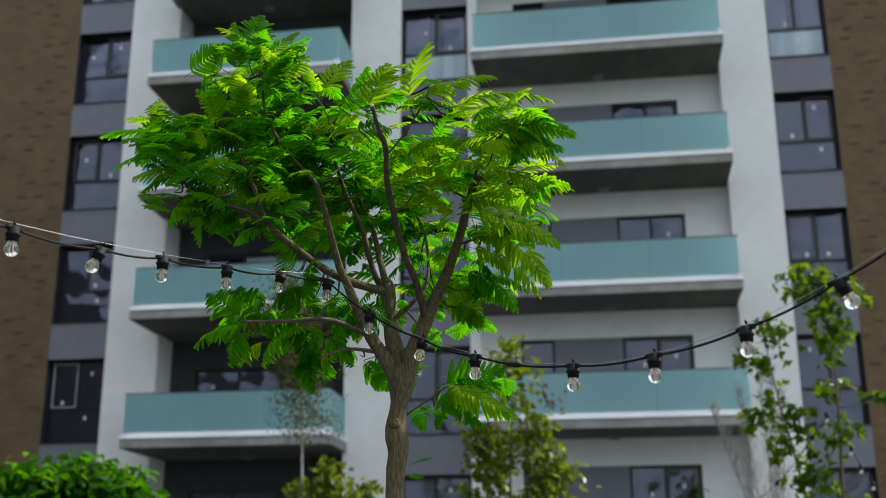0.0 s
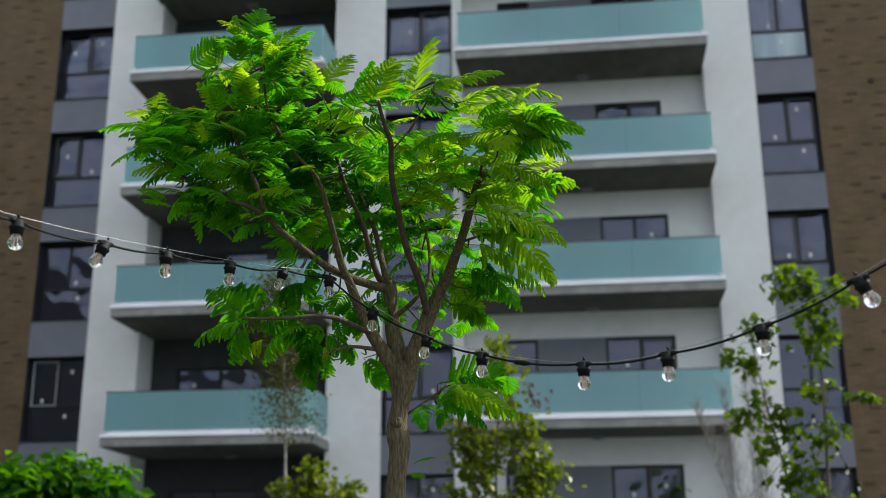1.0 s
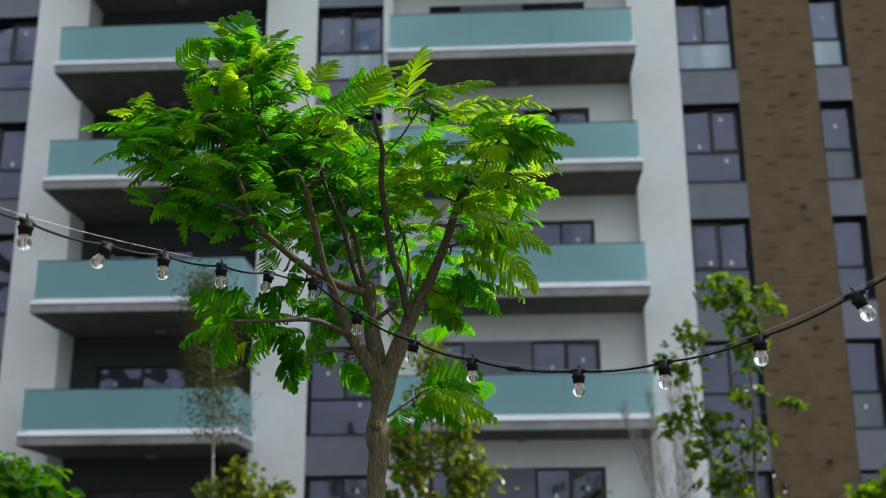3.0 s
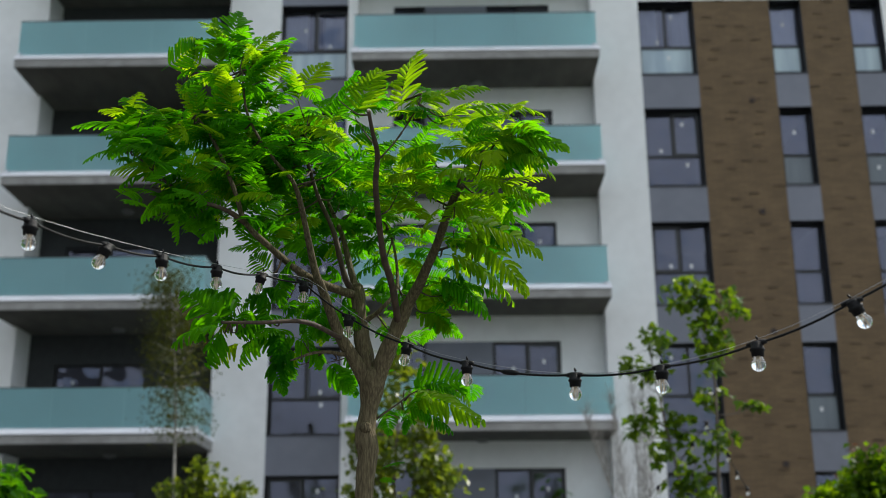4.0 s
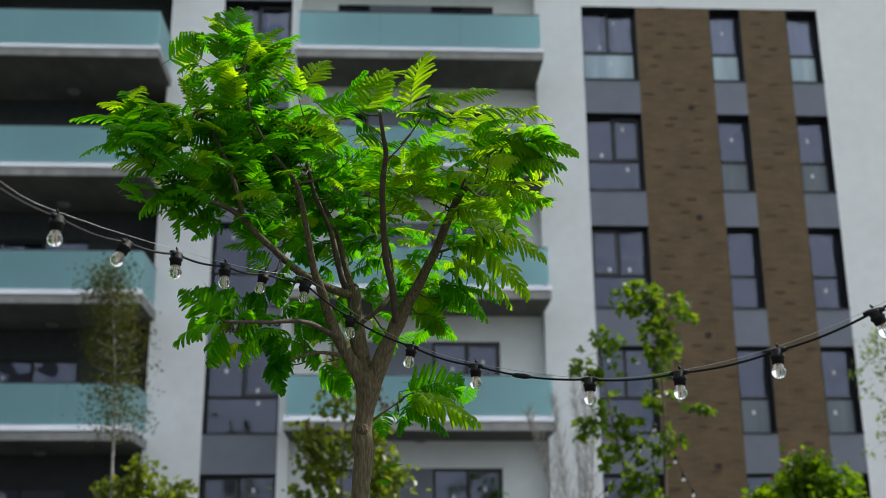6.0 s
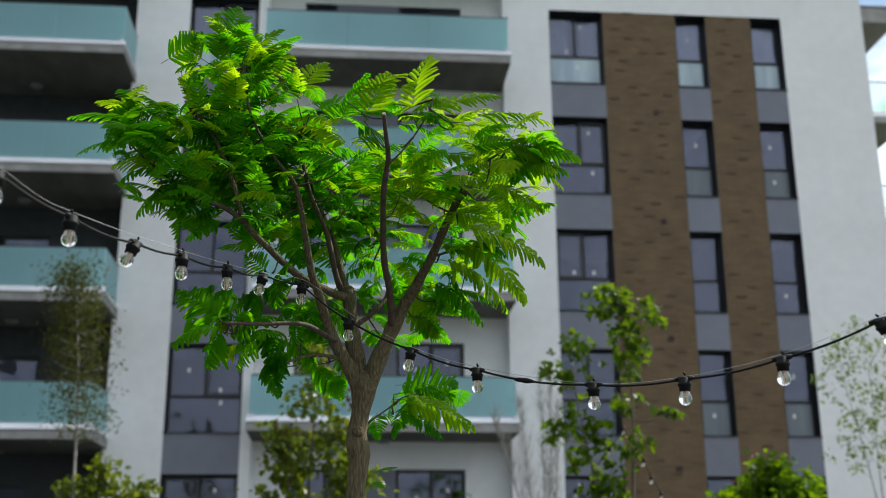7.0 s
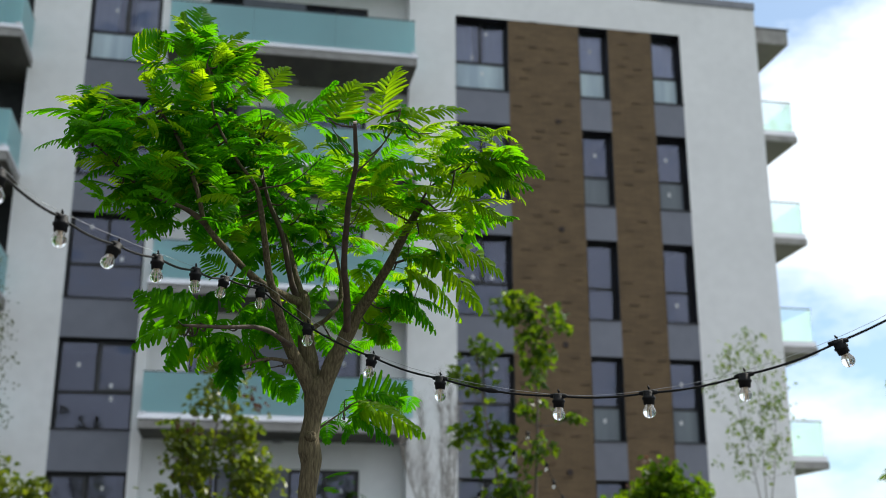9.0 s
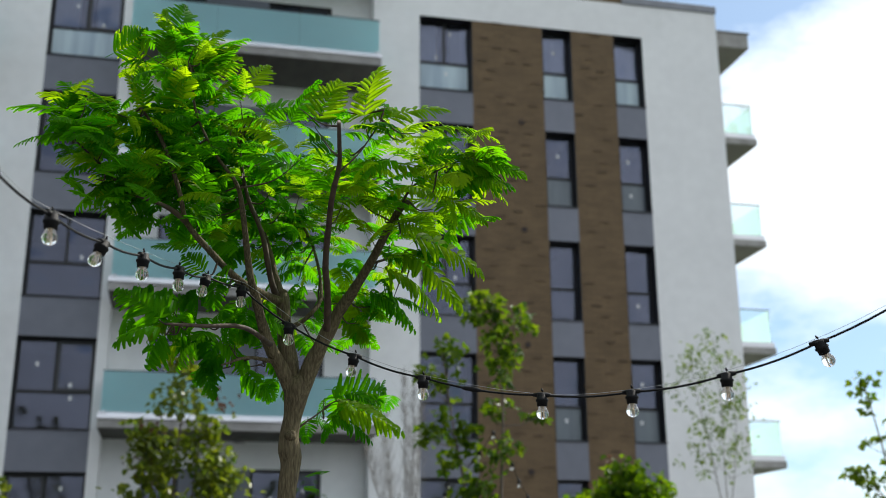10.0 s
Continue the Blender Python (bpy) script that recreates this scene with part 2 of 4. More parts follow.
BARK = material("grey_brown_bark", (0.195, 0.158, 0.090), 0.88, second=(0.080, 0.062, 0.036), scale=150, spread=(0.30, 0.66), bump=1.0, bump_scale=190, stretch=(1, 1, 0.17), large=0.25, spec=0.3)
TWIG = material("dark_twig_bark", (0.085, 0.055, 0.035), 0.75, second=(0.04, 0.026, 0.017), scale=40, bump=0.5, bump_scale=80, stretch=(1, 1, 0.3))
PALE_BARK = material("pale_grey_bark", (0.40, 0.38, 0.35), 0.8, second=(0.20, 0.18, 0.165), scale=14, bump=0.4, stretch=(1, 1, 0.6))
BROWN_BARK = material("brown_bark", (0.16, 0.125, 0.095), 0.8, second=(0.10, 0.08, 0.06), scale=14, bump=0.4, stretch=(1, 1, 0.4))
CUT = material("pale_cut_wood", (0.55, 0.47, 0.36), 0.8, second=(0.35, 0.28, 0.2), scale=60)
FROND = leaf_material("feathery_green_leaf", (0.002, 0.042, 0.001), (0.034, 0.140, 0.0015), (0.29, 0.84, 0.002), 0.54, False, 0.55, 0.05)
# yellow-green leaf, made lighter to carry the brightness of the crown's sunny side
SUNNY_YOUNG = leaf_material("sunny_yellow_green_leaf", (0.040, 0.125, 0.002), (0.125, 0.215, 0.004), (0.58, 0.84, 0.004), 0.62, False, 0.55, 0.07)
MAPLE = leaf_material("fresh_green_leaf", (0.010, 0.042, 0.003), (0.070, 0.130, 0.006), (0.30, 0.42, 0.006), 0.40, True, 0.42, 0.25)
OLIVE = leaf_material("olive_green_leaf", (0.035, 0.060, 0.006), (0.130, 0.165, 0.016), (0.40, 0.45, 0.015), 0.42, True, 0.38, 0.35)
FINE = leaf_material("small_dark_green_leaf", (0.035, 0.042, 0.008), (0.085, 0.085, 0.014), (0.17, 0.17, 0.015), 0.4, True)
PALE_LEAF = leaf_material("pale_green_leaf", (0.11, 0.15, 0.05), (0.20, 0.26, 0.07), (0.34, 0.42, 0.05), 0.45, True)
BUSH = leaf_material("bright_green_leaf", (0.006, 0.050, 0.002), (0.026, 0.095, 0.003), (0.17, 0.43, 0.003), 0.5, True, 0.5, 0.15)
BUSH_DULL = leaf_material("dull_green_leaf", (0.016, 0.060, 0.002), (0.070, 0.125, 0.004), (0.33, 0.48, 0.004), 0.48, True, 0.5, 0.15)
RED_LEAF = leaf_material("reddish_brown_leaf", (0.10, 0.045, 0.03), (0.16, 0.08, 0.05), (0.22, 0.10, 0.05), 0.35, True)
RUBBER = material("black_rubber", (0.006, 0.006, 0.0065), 0.6, second=(0.009, 0.009, 0.01), scale=60, bump=0.2, bump_scale=200, spec=0.2)
WIRE = material("galvanised_wire", (0.46, 0.46, 0.48), 0.4, 0.7, scale=80)
BULB = bulb_material()
FILAMENT = material("pale_filament", (0.75, 0.62, 0.45), 0.5, scale=50)
GRASS = material("lawn", (0.035, 0.075, 0.015), 0.9, second=(0.06, 0.10, 0.025), scale=3, bump=0.6, bump_scale=50, large=0.2)
PAVING = material("grey_paving", (0.095, 0.092, 0.09), 0.85, second=(0.07, 0.068, 0.066), scale=5, bump=0.3, large=0.1)
ROOF_METAL = material("grey_roof_metal", (0.24, 0.245, 0.27), 0.45, 0.3, scale=4)


# ---- mesh helpers ----
def mesh_of(name, verts, faces, mat, smooth=False):
    me = bpy.data.meshes.new(name)
    me.from_pydata(verts, [], faces)
    me.materials.append(mat)
    if smooth:
        me.polygons.foreach_set("use_smooth", [True] * len(me.polygons))
    me.update()
    return me


def part(name, bm, mat, parent=None, label="", smooth=False):
    """One bmesh as one mesh object, under a thing or a part."""
    me = bpy.data.meshes.new(name)
    bmesh.ops.recalc_face_normals(bm, faces=bm.faces)
    bm.to_mesh(me)
    bm.free()
    me.materials.append(mat)
    if smooth:
        me.polygons.foreach_set("use_smooth", [True] * len(me.polygons))
    ob = new(name, me)
    ob.parent = parent
    return tagged(ob, label)


def box(bm, x0, x1, y0, y1, z0, z1, bevel=0.0):
    v = [bm.verts.new((x, y, z)) for z in (z0, z1) for y in (y0, y1) for x in (x0, x1)]
    fs = [bm.faces.new([v[i] for i in f]) for f in ((0, 2, 3, 1), (4, 5, 7, 6), (0, 1, 5, 4), (2, 6, 7, 3), (0, 4, 6, 2), (1, 3, 7, 5))]
    if bevel:
        bmesh.ops.bevel(bm, geom=list({e for f in fs for e in f.edges}), offset=bevel, segments=1, affect="EDGES")
    return bm


def ring(bm, x0, x1, z0, z1, y0, y1, t):
    """A rectangular frame of thickness t in the plane of the facade, all one piece."""
    rows = [[bm.verts.new((x, y, z)) for x, z in c] for y in (y0, y1) for c in
            (((x0, z0), (x1, z0), (x1, z1), (x0, z1)), ((x0 + t, z0 + t), (x1 - t, z0 + t), (x1 - t, z1 - t), (x0 + t, z1 - t)))]
    for a, b in ((0, 1), (3, 2), (2, 0), (1, 3)):
        for k in range(4):
            bm.faces.new((rows[a][k], rows[a][(k + 1) % 4], rows[b][(k + 1) % 4], rows[b][k]))
    return bm


def slab_box(name, b, mat, parent=None, label="", bevel=0.0):
    return part(name, box(bmesh.new(), *b, bevel=bevel), mat, parent, label)


def smooth_line(points, steps=5):
    """A Catmull-Rom line through the points."""
    p = [Vector(q) for q in points]
    p = [p[0] * 2 - p[1]] + p + [p[-1] * 2 - p[-2]]
    out = []
    for i in range(1, len(p) - 2):
        for k in range(steps):
            t = k / steps
            out.append(0.5 * (2 * p[i] + (p[i + 1] - p[i - 1]) * t + (2 * p[i - 1] - 5 * p[i] + 4 * p[i + 1] - p[i + 2]) * t * t
                              + (3 * p[i] - p[i - 1] - 3 * p[i + 1] + p[i + 2]) * t ** 3))
    out.append(p[-2].copy())
    return out


def tube(bm, line, radii, sides=8, rough=0.0, seed=0, cap=True):
    """A tapered, slightly knotty tube along a line."""
    rings = []
    side = None
    for i, q in enumerate(line):
        d = (line[min(i + 1, len(line) - 1)] - line[max(i - 1, 0)]).normalized()
        side = d.orthogonal().normalized() if side is None else (side - d * side.dot(d)).normalized()
        up = d.cross(side)
        r = radii[i]
        ring = []
        for k in range(sides):
            a = 2 * math.pi * k / sides
            w = (side * math.cos(a) + up * math.sin(a))
            rr = r * (1 + rough * noise.noise(q * 14 + w * 1.5 + Vector((seed, 0, 0))))
            ring.append(bm.verts.new(q + w * rr))
        rings.append(ring)
    for a, b in zip(rings, rings[1:]):
        for k in range(sides):
            bm.faces.new((a[k], a[(k + 1) % sides], b[(k + 1) % sides], b[k]))
    if cap:
        bm.faces.new(rings[0][::-1])
        bm.faces.new(rings[-1])
    return bm


def taper(n, r0, r1):
    return [r0 + (r1 - r0) * i / max(1, n - 1) for i in range(n)]


def lathe(bm, base, axis, profile, sides=14):
    """A turned body: profile rows (distance along the axis, radius)."""
    axis = Vector(axis).normalized()
    s = axis.orthogonal().normalized()
    u = axis.cross(s)
    rings = [[bm.verts.new(Vector(base) + axis * h + (s * math.cos(2 * math.pi * k / sides) + u * math.sin(2 * math.pi * k / sides)) * max(r, 0.0004))
              for k in range(sides)] for h, r in profile]
    for a, b in zip(rings, rings[1:]):
        for k in range(sides):
            bm.faces.new((a[k], a[(k + 1) % sides], b[(k + 1) % sides], b[k]))
    bm.faces.new(rings[0][::-1])
    bm.faces.new(rings[-1])
    return bm


def thing(name, label, category, at=(0, 0, 0), group="", kind=""):
    e = new(name)
    e.location = at
    return tagged(e, label, category, group, kind)


# ---- ground ----
bm = bmesh.new()
bmesh.ops.create_grid(bm, x_segments=40, y_segments=40, size=1500)
tagged(part("ground", bm, GRASS), "green lawn behind the apartment building", "ground", kind="structure")
tagged(slab_box("pavement", (-60, 45, -60, -1.5, -0.2, 0.03), PAVING), "grey paved yard in front of the apartment block", "pavement", kind="structure")

# ---- made-up wing out of view, added to shade the facade's left and darken its panes ----
wing = thing("unseen_shading_wing", "plain dark grey unseen wing, added to shade the facade and darken its panes", "building", (-32, -30, 0))
slab_box("wall", (-5.0, 5.0, -26, 29.4, 0, 14.2), LOGGIA, wing)
slab_box("roof", (-5.1, 5.1, -26.1, 29.4, 14.2, 14.5), ROOF_METAL, wing)

# ---- apartment building ----
building = thing("apartment_building", "white rendered apartment block with brown brick piers and green glass balconies", "building")
STOREY = 3.0
TOPS = [16.25, 13.25, 10.25, 7.25, 4.25]          # window heads, from the top storey down
HIGH = [19.25] + TOPS                             # the taller part has one storey more
DEEP = 0.36                                       # wall thickness


def wall_piece(x0, x1, z0, z1, mat=WHITE, y0=0.0, y1=DEEP, name="wall", label=""):
    return slab_box(name, (x0, x1, y0, y1, z0, z1), mat, building, label)


wall_piece(-18.0, -16.65, 0, 20.6)
wall_piece(-11.93, -10.6, 0, 20.6)
wall_piece(-8.88, -8.63, 0, 20.6, y1=0.81)
wall_piece(-2.64, -1.42, 0, 20.6, y1=0.81)
wall_piece(4.81, 7.07, 0, 16.25)
wall_piece(-1.42, 7.07, 16.25, 17.24)
wall_piece(-1.42, 4.81, 0, 2.16)
wall_piece(-19.5, -18.0, 0, 2.16)
wall_piece(-10.6, -8.88, 0, 2.16)
wall_piece(6.71, 7.07, 0, 17.24, y0=DEEP, y1=14.0)
wall_piece(-32.0, 7.07, 0, 17.31, y0=14.0, y1=14.3)
wall_piece(-32.0, -31.7, 0, 20.6, y0=DEEP, y1=14.0)
slab_box("parapet", (4.28, 7.10, -0.04, DEEP + 0.04, 17.24, 17.46), ROOF_METAL, building, "grey metal parapet cap", 0.012)
slab_box("roof", (-1.42, 7.0, DEEP, 14.0, 17.0, 17.2), CONCRETE, building)
slab_box("roof", (-32.0, -1.42, DEEP, 14.3, 20.4, 20.6), CONCRETE, building)

# brick piers, with small dark raised pieces whose colour stands for joint shadows
rng = random.Random(4)
joint_dash_mesh = mesh_of("brick", [(x, y, z) for z in (-0.021, 0.021) for y in (-0.016, 0.02) for x in (-0.125, 0.125)],
                     [(0, 2, 3, 1), (4, 5, 7, 6), (0, 1, 5, 4), (2, 6, 7, 3), (0, 4, 6, 2), (1, 3, 7, 5)], JOINT_SHADE)
PIERS = []
for x0, x1, z1 in ((0.0, 1.94, 16.25), (2.76, 3.98, 16.25), (-26.5, -19.5, 20.6)):
    PIERS.append((wall_piece(x0, x1, 0, z1, BRICK, 0.012, DEEP, "brick_pier", "brown brick pier with scattered dark dashes painted as joint shadows"), x0, x1, z1))
wall_piece(-1.42, 4.28, 17.24, 19.2, BRICK, 0.02, DEEP, "brick_upstand", "brown brick upstand above the roofline")
wall_piece(-31.7, -26.5, 0, 20.6)
for z in (13.44, 10.49, 7.51, 4.42):
    v = part("wall_vent", lathe(bmesh.new(), (1.30, 0.012, z), (0, -1, 0), [(0, 0.075), (0.02, 0.075), (0.03, 0.055), (0.012, 0.045), (0.010, 0.02)], 14), VENT, PIERS[0][0], "small dark round wall vent", True)

# inner floors and partitions that close the rooms behind the windows
bm = bmesh.new()
for k in range(6):
    box(bm, -31.6, 6.7, 1.4, 13.9, 19.9 - 3 * k, 20.15 - 3 * k)
box(bm, -31.6, 6.7, 5.0, 5.2, 0, 17.1)
for x in (-22, -17.2, -11.4, -9.7 + 6.2, -2.0, 1.0, 3.4, 5.6):
    box(bm, x - 0.06, x + 0.06, 1.45, 4.95, 0, 17.1)
part("room_partition", bm, ROOM, building, "plain inner floors and partitions")


def window(x0, x1, z0, z1, y=0.0, recess=0.26, split=True, transom=0.42, sash=0, stickers=(), name="window", sheen=""):
    """A black metal window deep in its opening: boxed lining, outer frame, transom, panes and small stickers on the glass."""
    t, f = 0.012, 0.055
    yi = y + recess
    zt = z0 + transom * (z1 - z0)
    a0, a1 = x0 + t, x1 - t
    xm = (x0 + x1) / 2
    w = part(name, ring(bmesh.new(), x0, x1, z0, z1, y + 0.004, yi + 0.08, t), FRAME, building, "black metal window lining in a deep reveal")
    slab_box("sill", (x0 - 0.01, x1 + 0.01, y - 0.03, y + 0.0035, z0 + 0.002, z0 + 0.03), FRAME, w)
    part("frame", ring(bmesh.new(), a0, a1, z0 + t, z1 - t, yi, yi + 0.07, f), FRAME, w)
    slab_box("transom", (a0 + f, a1 - f, yi + 0.002, yi + 0.068, zt - 0.035, zt + 0.035), FRAME, w)
    if split:
        slab_box("mullion", (xm - 0.035, xm + 0.035, yi + 0.002, yi + 0.068, zt + 0.035, z1 - t - f), FRAME, w)
    cells = [(a0 + f, a1 - f, z0 + t + f, zt - 0.035)] if transom > 0.1 else []
    cells += [(a0 + f, xm - 0.035, zt + 0.035, z1 - t - f), (xm + 0.035, a1 - f, zt + 0.035, z1 - t - f)] if split else [(a0 + f, a1 - f, zt + 0.035, z1 - t - f)]
    for i, (c0, c1, d0, d1) in enumerate(cells):
        if sash and i == len(cells) - (1 if sash == 1 else len(cells) - 1):
            g = 0.025 if sash == 3 else 0.045
            sb = ring(bmesh.new(), c0, c1, d0, d1, yi - 0.015, yi + 0.05, g)
            part("sash", sb, PALE_SASH if sash == 3 else SASH, w, "pale grey opening sash" if sash == 3 else "dark grey opening sash")
            c0, c1, d0, d1 = c0 + g, c1 - g, d0 + g, d1 - g
        p = slab_box("pane", (c0, c1, yi + 0.03, yi + 0.036, d0, d1), PANE, w)
        p.visible_shadow = False
    # added sheet before the lower glass, coloured like its reflection and curtain
    if sheen:
        c0, c1, d0, d1 = cells[0]
        if sheen == "dim":
            slab_box("pane_sheen", (c0, c1, yi + 0.026, yi + 0.0295, d0, d1), PANE_SHEEN_DIM, w, "added grey sheet that paints the reflection in the lower pane")
        else:
            slab_box("pane_sheen", (c0, c1, yi + 0.026, yi + 0.0295, d0, d1), PANE_SHEEN, w, "added milky blue sheet that paints curtain and sky reflection in the lower pane")
    for cx, cz in stickers:
        sx, sz = x0 + cx * (x1 - x0), z0 + cz * (z1 - z0)
        slab_box("sticker", (sx - 0.035, sx + 0.035, yi + 0.024, yi + 0.028, sz - 0.05, sz + 0.05), STICKER, w, "small white paper sticker")
    return w


def spandrels(x0, x1, tops, last):
    for z in tops:
        wall_piece(x0, x1, z, min(z + STOREY - 2.09, last), GREY, 0.006, 0.3, "spandrel_panel", "smooth blue-grey facade panel")


rw = random.Random(11)
for x0, x1, tops, split in ((-19.5, -18.0, HIGH, True), (-10.6, -8.88, HIGH, True), (-1.42, 0.0, TOPS, True), (1.94, 2.76, TOPS, False), (3.98, 4.81, TOPS, False)):
    for i, z in enumerate(tops):
        marks = []
        if split:
            if rw.random() < 0.8:
                marks.append((rw.uniform(0.2, 0.35), rw.choice((0.5, 0.72, 0.86))))
            if rw.random() < 0.8:
                marks.append((rw.uniform(0.62, 0.8), rw.choice((0.5, 0.55, 0.84))))
            if rw.random() < 0.6:
                marks.append((rw.uniform(0.45, 0.75), rw.uniform(0.28, 0.36)))
        else:
            if rw.random() < 0.6:
                marks.append((rw.uniform(0.35, 0.6), 0.26))
            if rw.random() < 0.5:
                marks.append((rw.uniform(0.4, 0.6), 0.72))
        window(x0, x1, z - 2.09, z, split=split, sash=(3 if x0 == -19.5 and z == 7.25 else i % 3 if split else 0), stickers=marks, sheen="bright" if z == 16.25 and x0 > -11 else "" if split or i % 3 == 2 else "dim")
        # curtains behind the windows of the lived-in top flats
        if z == 16.25 and x0 > -11:
            bm = bmesh.new()
            n = 36
            for c0, c1 in ((x0 - 0.1, x0 + 0.38 * (x1 - x0)), (x0 + 0.62 * (x1 - x0), x1 + 0.1)) if split else ((x0 - 0.1, x1 + 0.1),):
                cols = [[bm.verts.new((c0 + (c1 - c0) * k / n, 0.41 + 0.02 * math.sin(k * 1.9) + 0.02 * math.sin(k * 0.7), zz)) for zz in (z - 2.2, z + 0.15)] for k in range(n + 1)]
                for a, b in zip(cols, cols[1:]):
                    bm.faces.new((a[0], b[0], b[1], a[1]))
            bmesh.ops.solidify(bm, geom=bm.faces[:], thickness=0.004)
            tagged(part("curtain", bm, CURTAIN, smooth=True), "pleated white net curtain behind a window", "curtain", "curtains of the top flats")
spandrels(-19.5, -18.0, HIGH, 20.6)
spandrels(-10.6, -8.88, HIGH, 20.6)
for c in ((-1.42, 0.0), (1.94, 2.76), (3.98, 4.81)):
    spandrels(*c, TOPS[1:], 16.25)

# right bay: white wall set back behind the balconies, a narrow and a wide glazed door with a grey panel between
BACK = 0.45
for k in range(6):
    head = 16.42 - 3 * k + 3
    foot = head - 2.17
    ztop = head + 0.83
    if head < 2:
        break
    if k > 0:
        wall_piece(-8.63, -7.73, foot, head, WHITE, BACK, 0.81)
        wall_piece(-3.68, -2.64, foot, head, WHITE, BACK, 0.81)
        wall_piece(-6.91, -5.31, foot, head, GREY, BACK - 0.003, 0.8, "spandrel_panel", "smooth blue-grey facade panel")
        wall_piece(-8.63, -2.64, head, ztop, WHITE, BACK, 0.81)
        window(-7.73, -6.91, foot, head, BACK, 0.06, False, 0.05, name="balcony_door")
        window(-5.31, -3.68, foot, head, BACK, 0.06, True, 0.05, sash=k % 3, stickers=((0.3, 0.7), (0.75, 0.78)) if k > 2 else (), name="balcony_door")
wall_piece(-8.63, -2.64, 0, 2.25, WHITE, BACK, 0.81)
wall_piece(-8.63, -2.64, 17.25, 20.6, WHITE, BACK, 0.81)

# left bay: dark recessed loggia
wall_piece(-16.95, -16.65, 0, 20.6, WHITE, DEEP, 1.0)
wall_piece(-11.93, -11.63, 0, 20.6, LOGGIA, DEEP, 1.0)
for k in range(7):
    head = 19.06 - 3 * k
    if head < 2:
        break
    foot = head - 2.15
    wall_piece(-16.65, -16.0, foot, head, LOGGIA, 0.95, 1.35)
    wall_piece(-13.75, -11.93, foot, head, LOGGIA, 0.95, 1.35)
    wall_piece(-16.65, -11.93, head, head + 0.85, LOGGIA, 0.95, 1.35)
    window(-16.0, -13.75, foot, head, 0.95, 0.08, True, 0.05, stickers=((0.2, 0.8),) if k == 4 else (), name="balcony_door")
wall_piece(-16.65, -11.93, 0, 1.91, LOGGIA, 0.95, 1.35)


def balcony(x0, x1, z, back, depth=1.26, glass=True, lamp=None, rail_h=0.88):
    """A concrete slab with a white rolled trim along its front, satin glass round it and a slim rail; z is the soffit."""
    b = slab_box("balcony", (x0, x1, -depth, back, z + 0.006, z + 0.19), CONCRETE, building, "concrete balcony slab with a white metal edge", 0.01)
    # thin sheet under the slab that carries the painted shade
    slab_box("soffit", (x0 + 0.012, x1 - 0.012, -depth + 0.03, back, z, z + 0.006), SOFFIT, b, "grey-brown mottled concrete soffit with its shade painted in")
    bm = bmesh.new()
    prof = [(0.03, 0.0), (-0.02, 0.008), (-0.032, 0.03), (-0.024, 0.06), (0.012, 0.11), (0.05, 0.155), (0.10, 0.185), (0.16, 0.19)]
    def strip(p, q, out):
        p, q, out = Vector(p), Vector(q), Vector(out)
        rows = [[bm.verts.new(e - out * d + Vector((0, 0, h))) for d, h in prof] for e in (p, q)]
        for i in range(len(prof) - 1):
            bm.faces.new((rows[0][i], rows[1][i], rows[1][i + 1], rows[0][i + 1]))
        for r in rows:
            bm.faces.new(r)
    zb = z + 0.192
    strip((x0, -depth, zb), (x1, -depth, zb), (0, -1, 0))
    strip((x0, -depth, zb), (x0, 0, zb), (-1, 0, 0))
    strip((x1, -depth, zb), (x1, 0, zb), (1, 0, 0))
    part("edge_trim", bm, BAND, b, "white rolled metal edge trim")
    slab_box("floor_screed", (x0 + 0.12, x1 - 0.12, -depth + 0.12, back, z + 0.19, z + 0.30), CONCRETE, b)
    if glass:
        g0, g1 = z + 0.36, z + 0.36 + rail_h
        n = 3
        w = (x1 - x0 - 0.10) / n
        for i in range(n):
            slab_box("glass_panel", (x0 + 0.05 + i * w + 0.002, x0 + 0.05 + (i + 1) * w - 0.002, -depth + 0.05, -depth + 0.068, g0, g1), FROST, b, "satin green-blue glass panel")
        for xs in (x0 + 0.05, x1 - 0.068):
            slab_box("glass_panel", (xs, xs + 0.018, -depth + 0.075, -0.01, g0, g1), FROST, b, "satin green-blue glass panel")
        bm = bmesh.new()
        box(bm, x0 + 0.045, x1 - 0.045, -depth + 0.045, -depth + 0.073, g1, g1 + 0.022)
        box(bm, x0 + 0.045, x0 + 0.073, -depth + 0.073, -0.01, g1, g1 + 0.022)
        box(bm, x1 - 0.073, x1 - 0.045, -depth + 0.073, -0.01, g1, g1 + 0.022)
        part("rail", bm, RAIL, b, "slim dull steel rail")
    if lamp:
        bm = lathe(bmesh.new(), (lamp[0], lamp[1], z - 0.002), (0, 0, -1), [(0, 0.15), (0.03, 0.155), (0.06, 0.13), (0.075, 0.05)], 16)
        part("ceiling_lamp", bm, LAMP, b, "round grey ceiling lamp, switched off", True)
    return b


for k in range(6):
    z = 17.05 - 3 * k
    if z > 1.5:
        balcony(-8.65, -2.64, z, BACK, lamp=(-5.6, 0.12))
        balcony(-16.74, -11.83, z - 0.25, 0.95, depth=1.60, lamp=(-14.3, 0.35))

# balconies round the corner, on the far gable
for k in range(6):
    z = 16.705 - 3 * k
    if z < 1.5:
        break
    b = slab_box("balcony", (7.07, 8.49, 0.82, 5.5, z + 0.006, z + (0.19 if k else 0.46)), CONCRETE, building, "concrete balcony slab on the gable", 0.01)
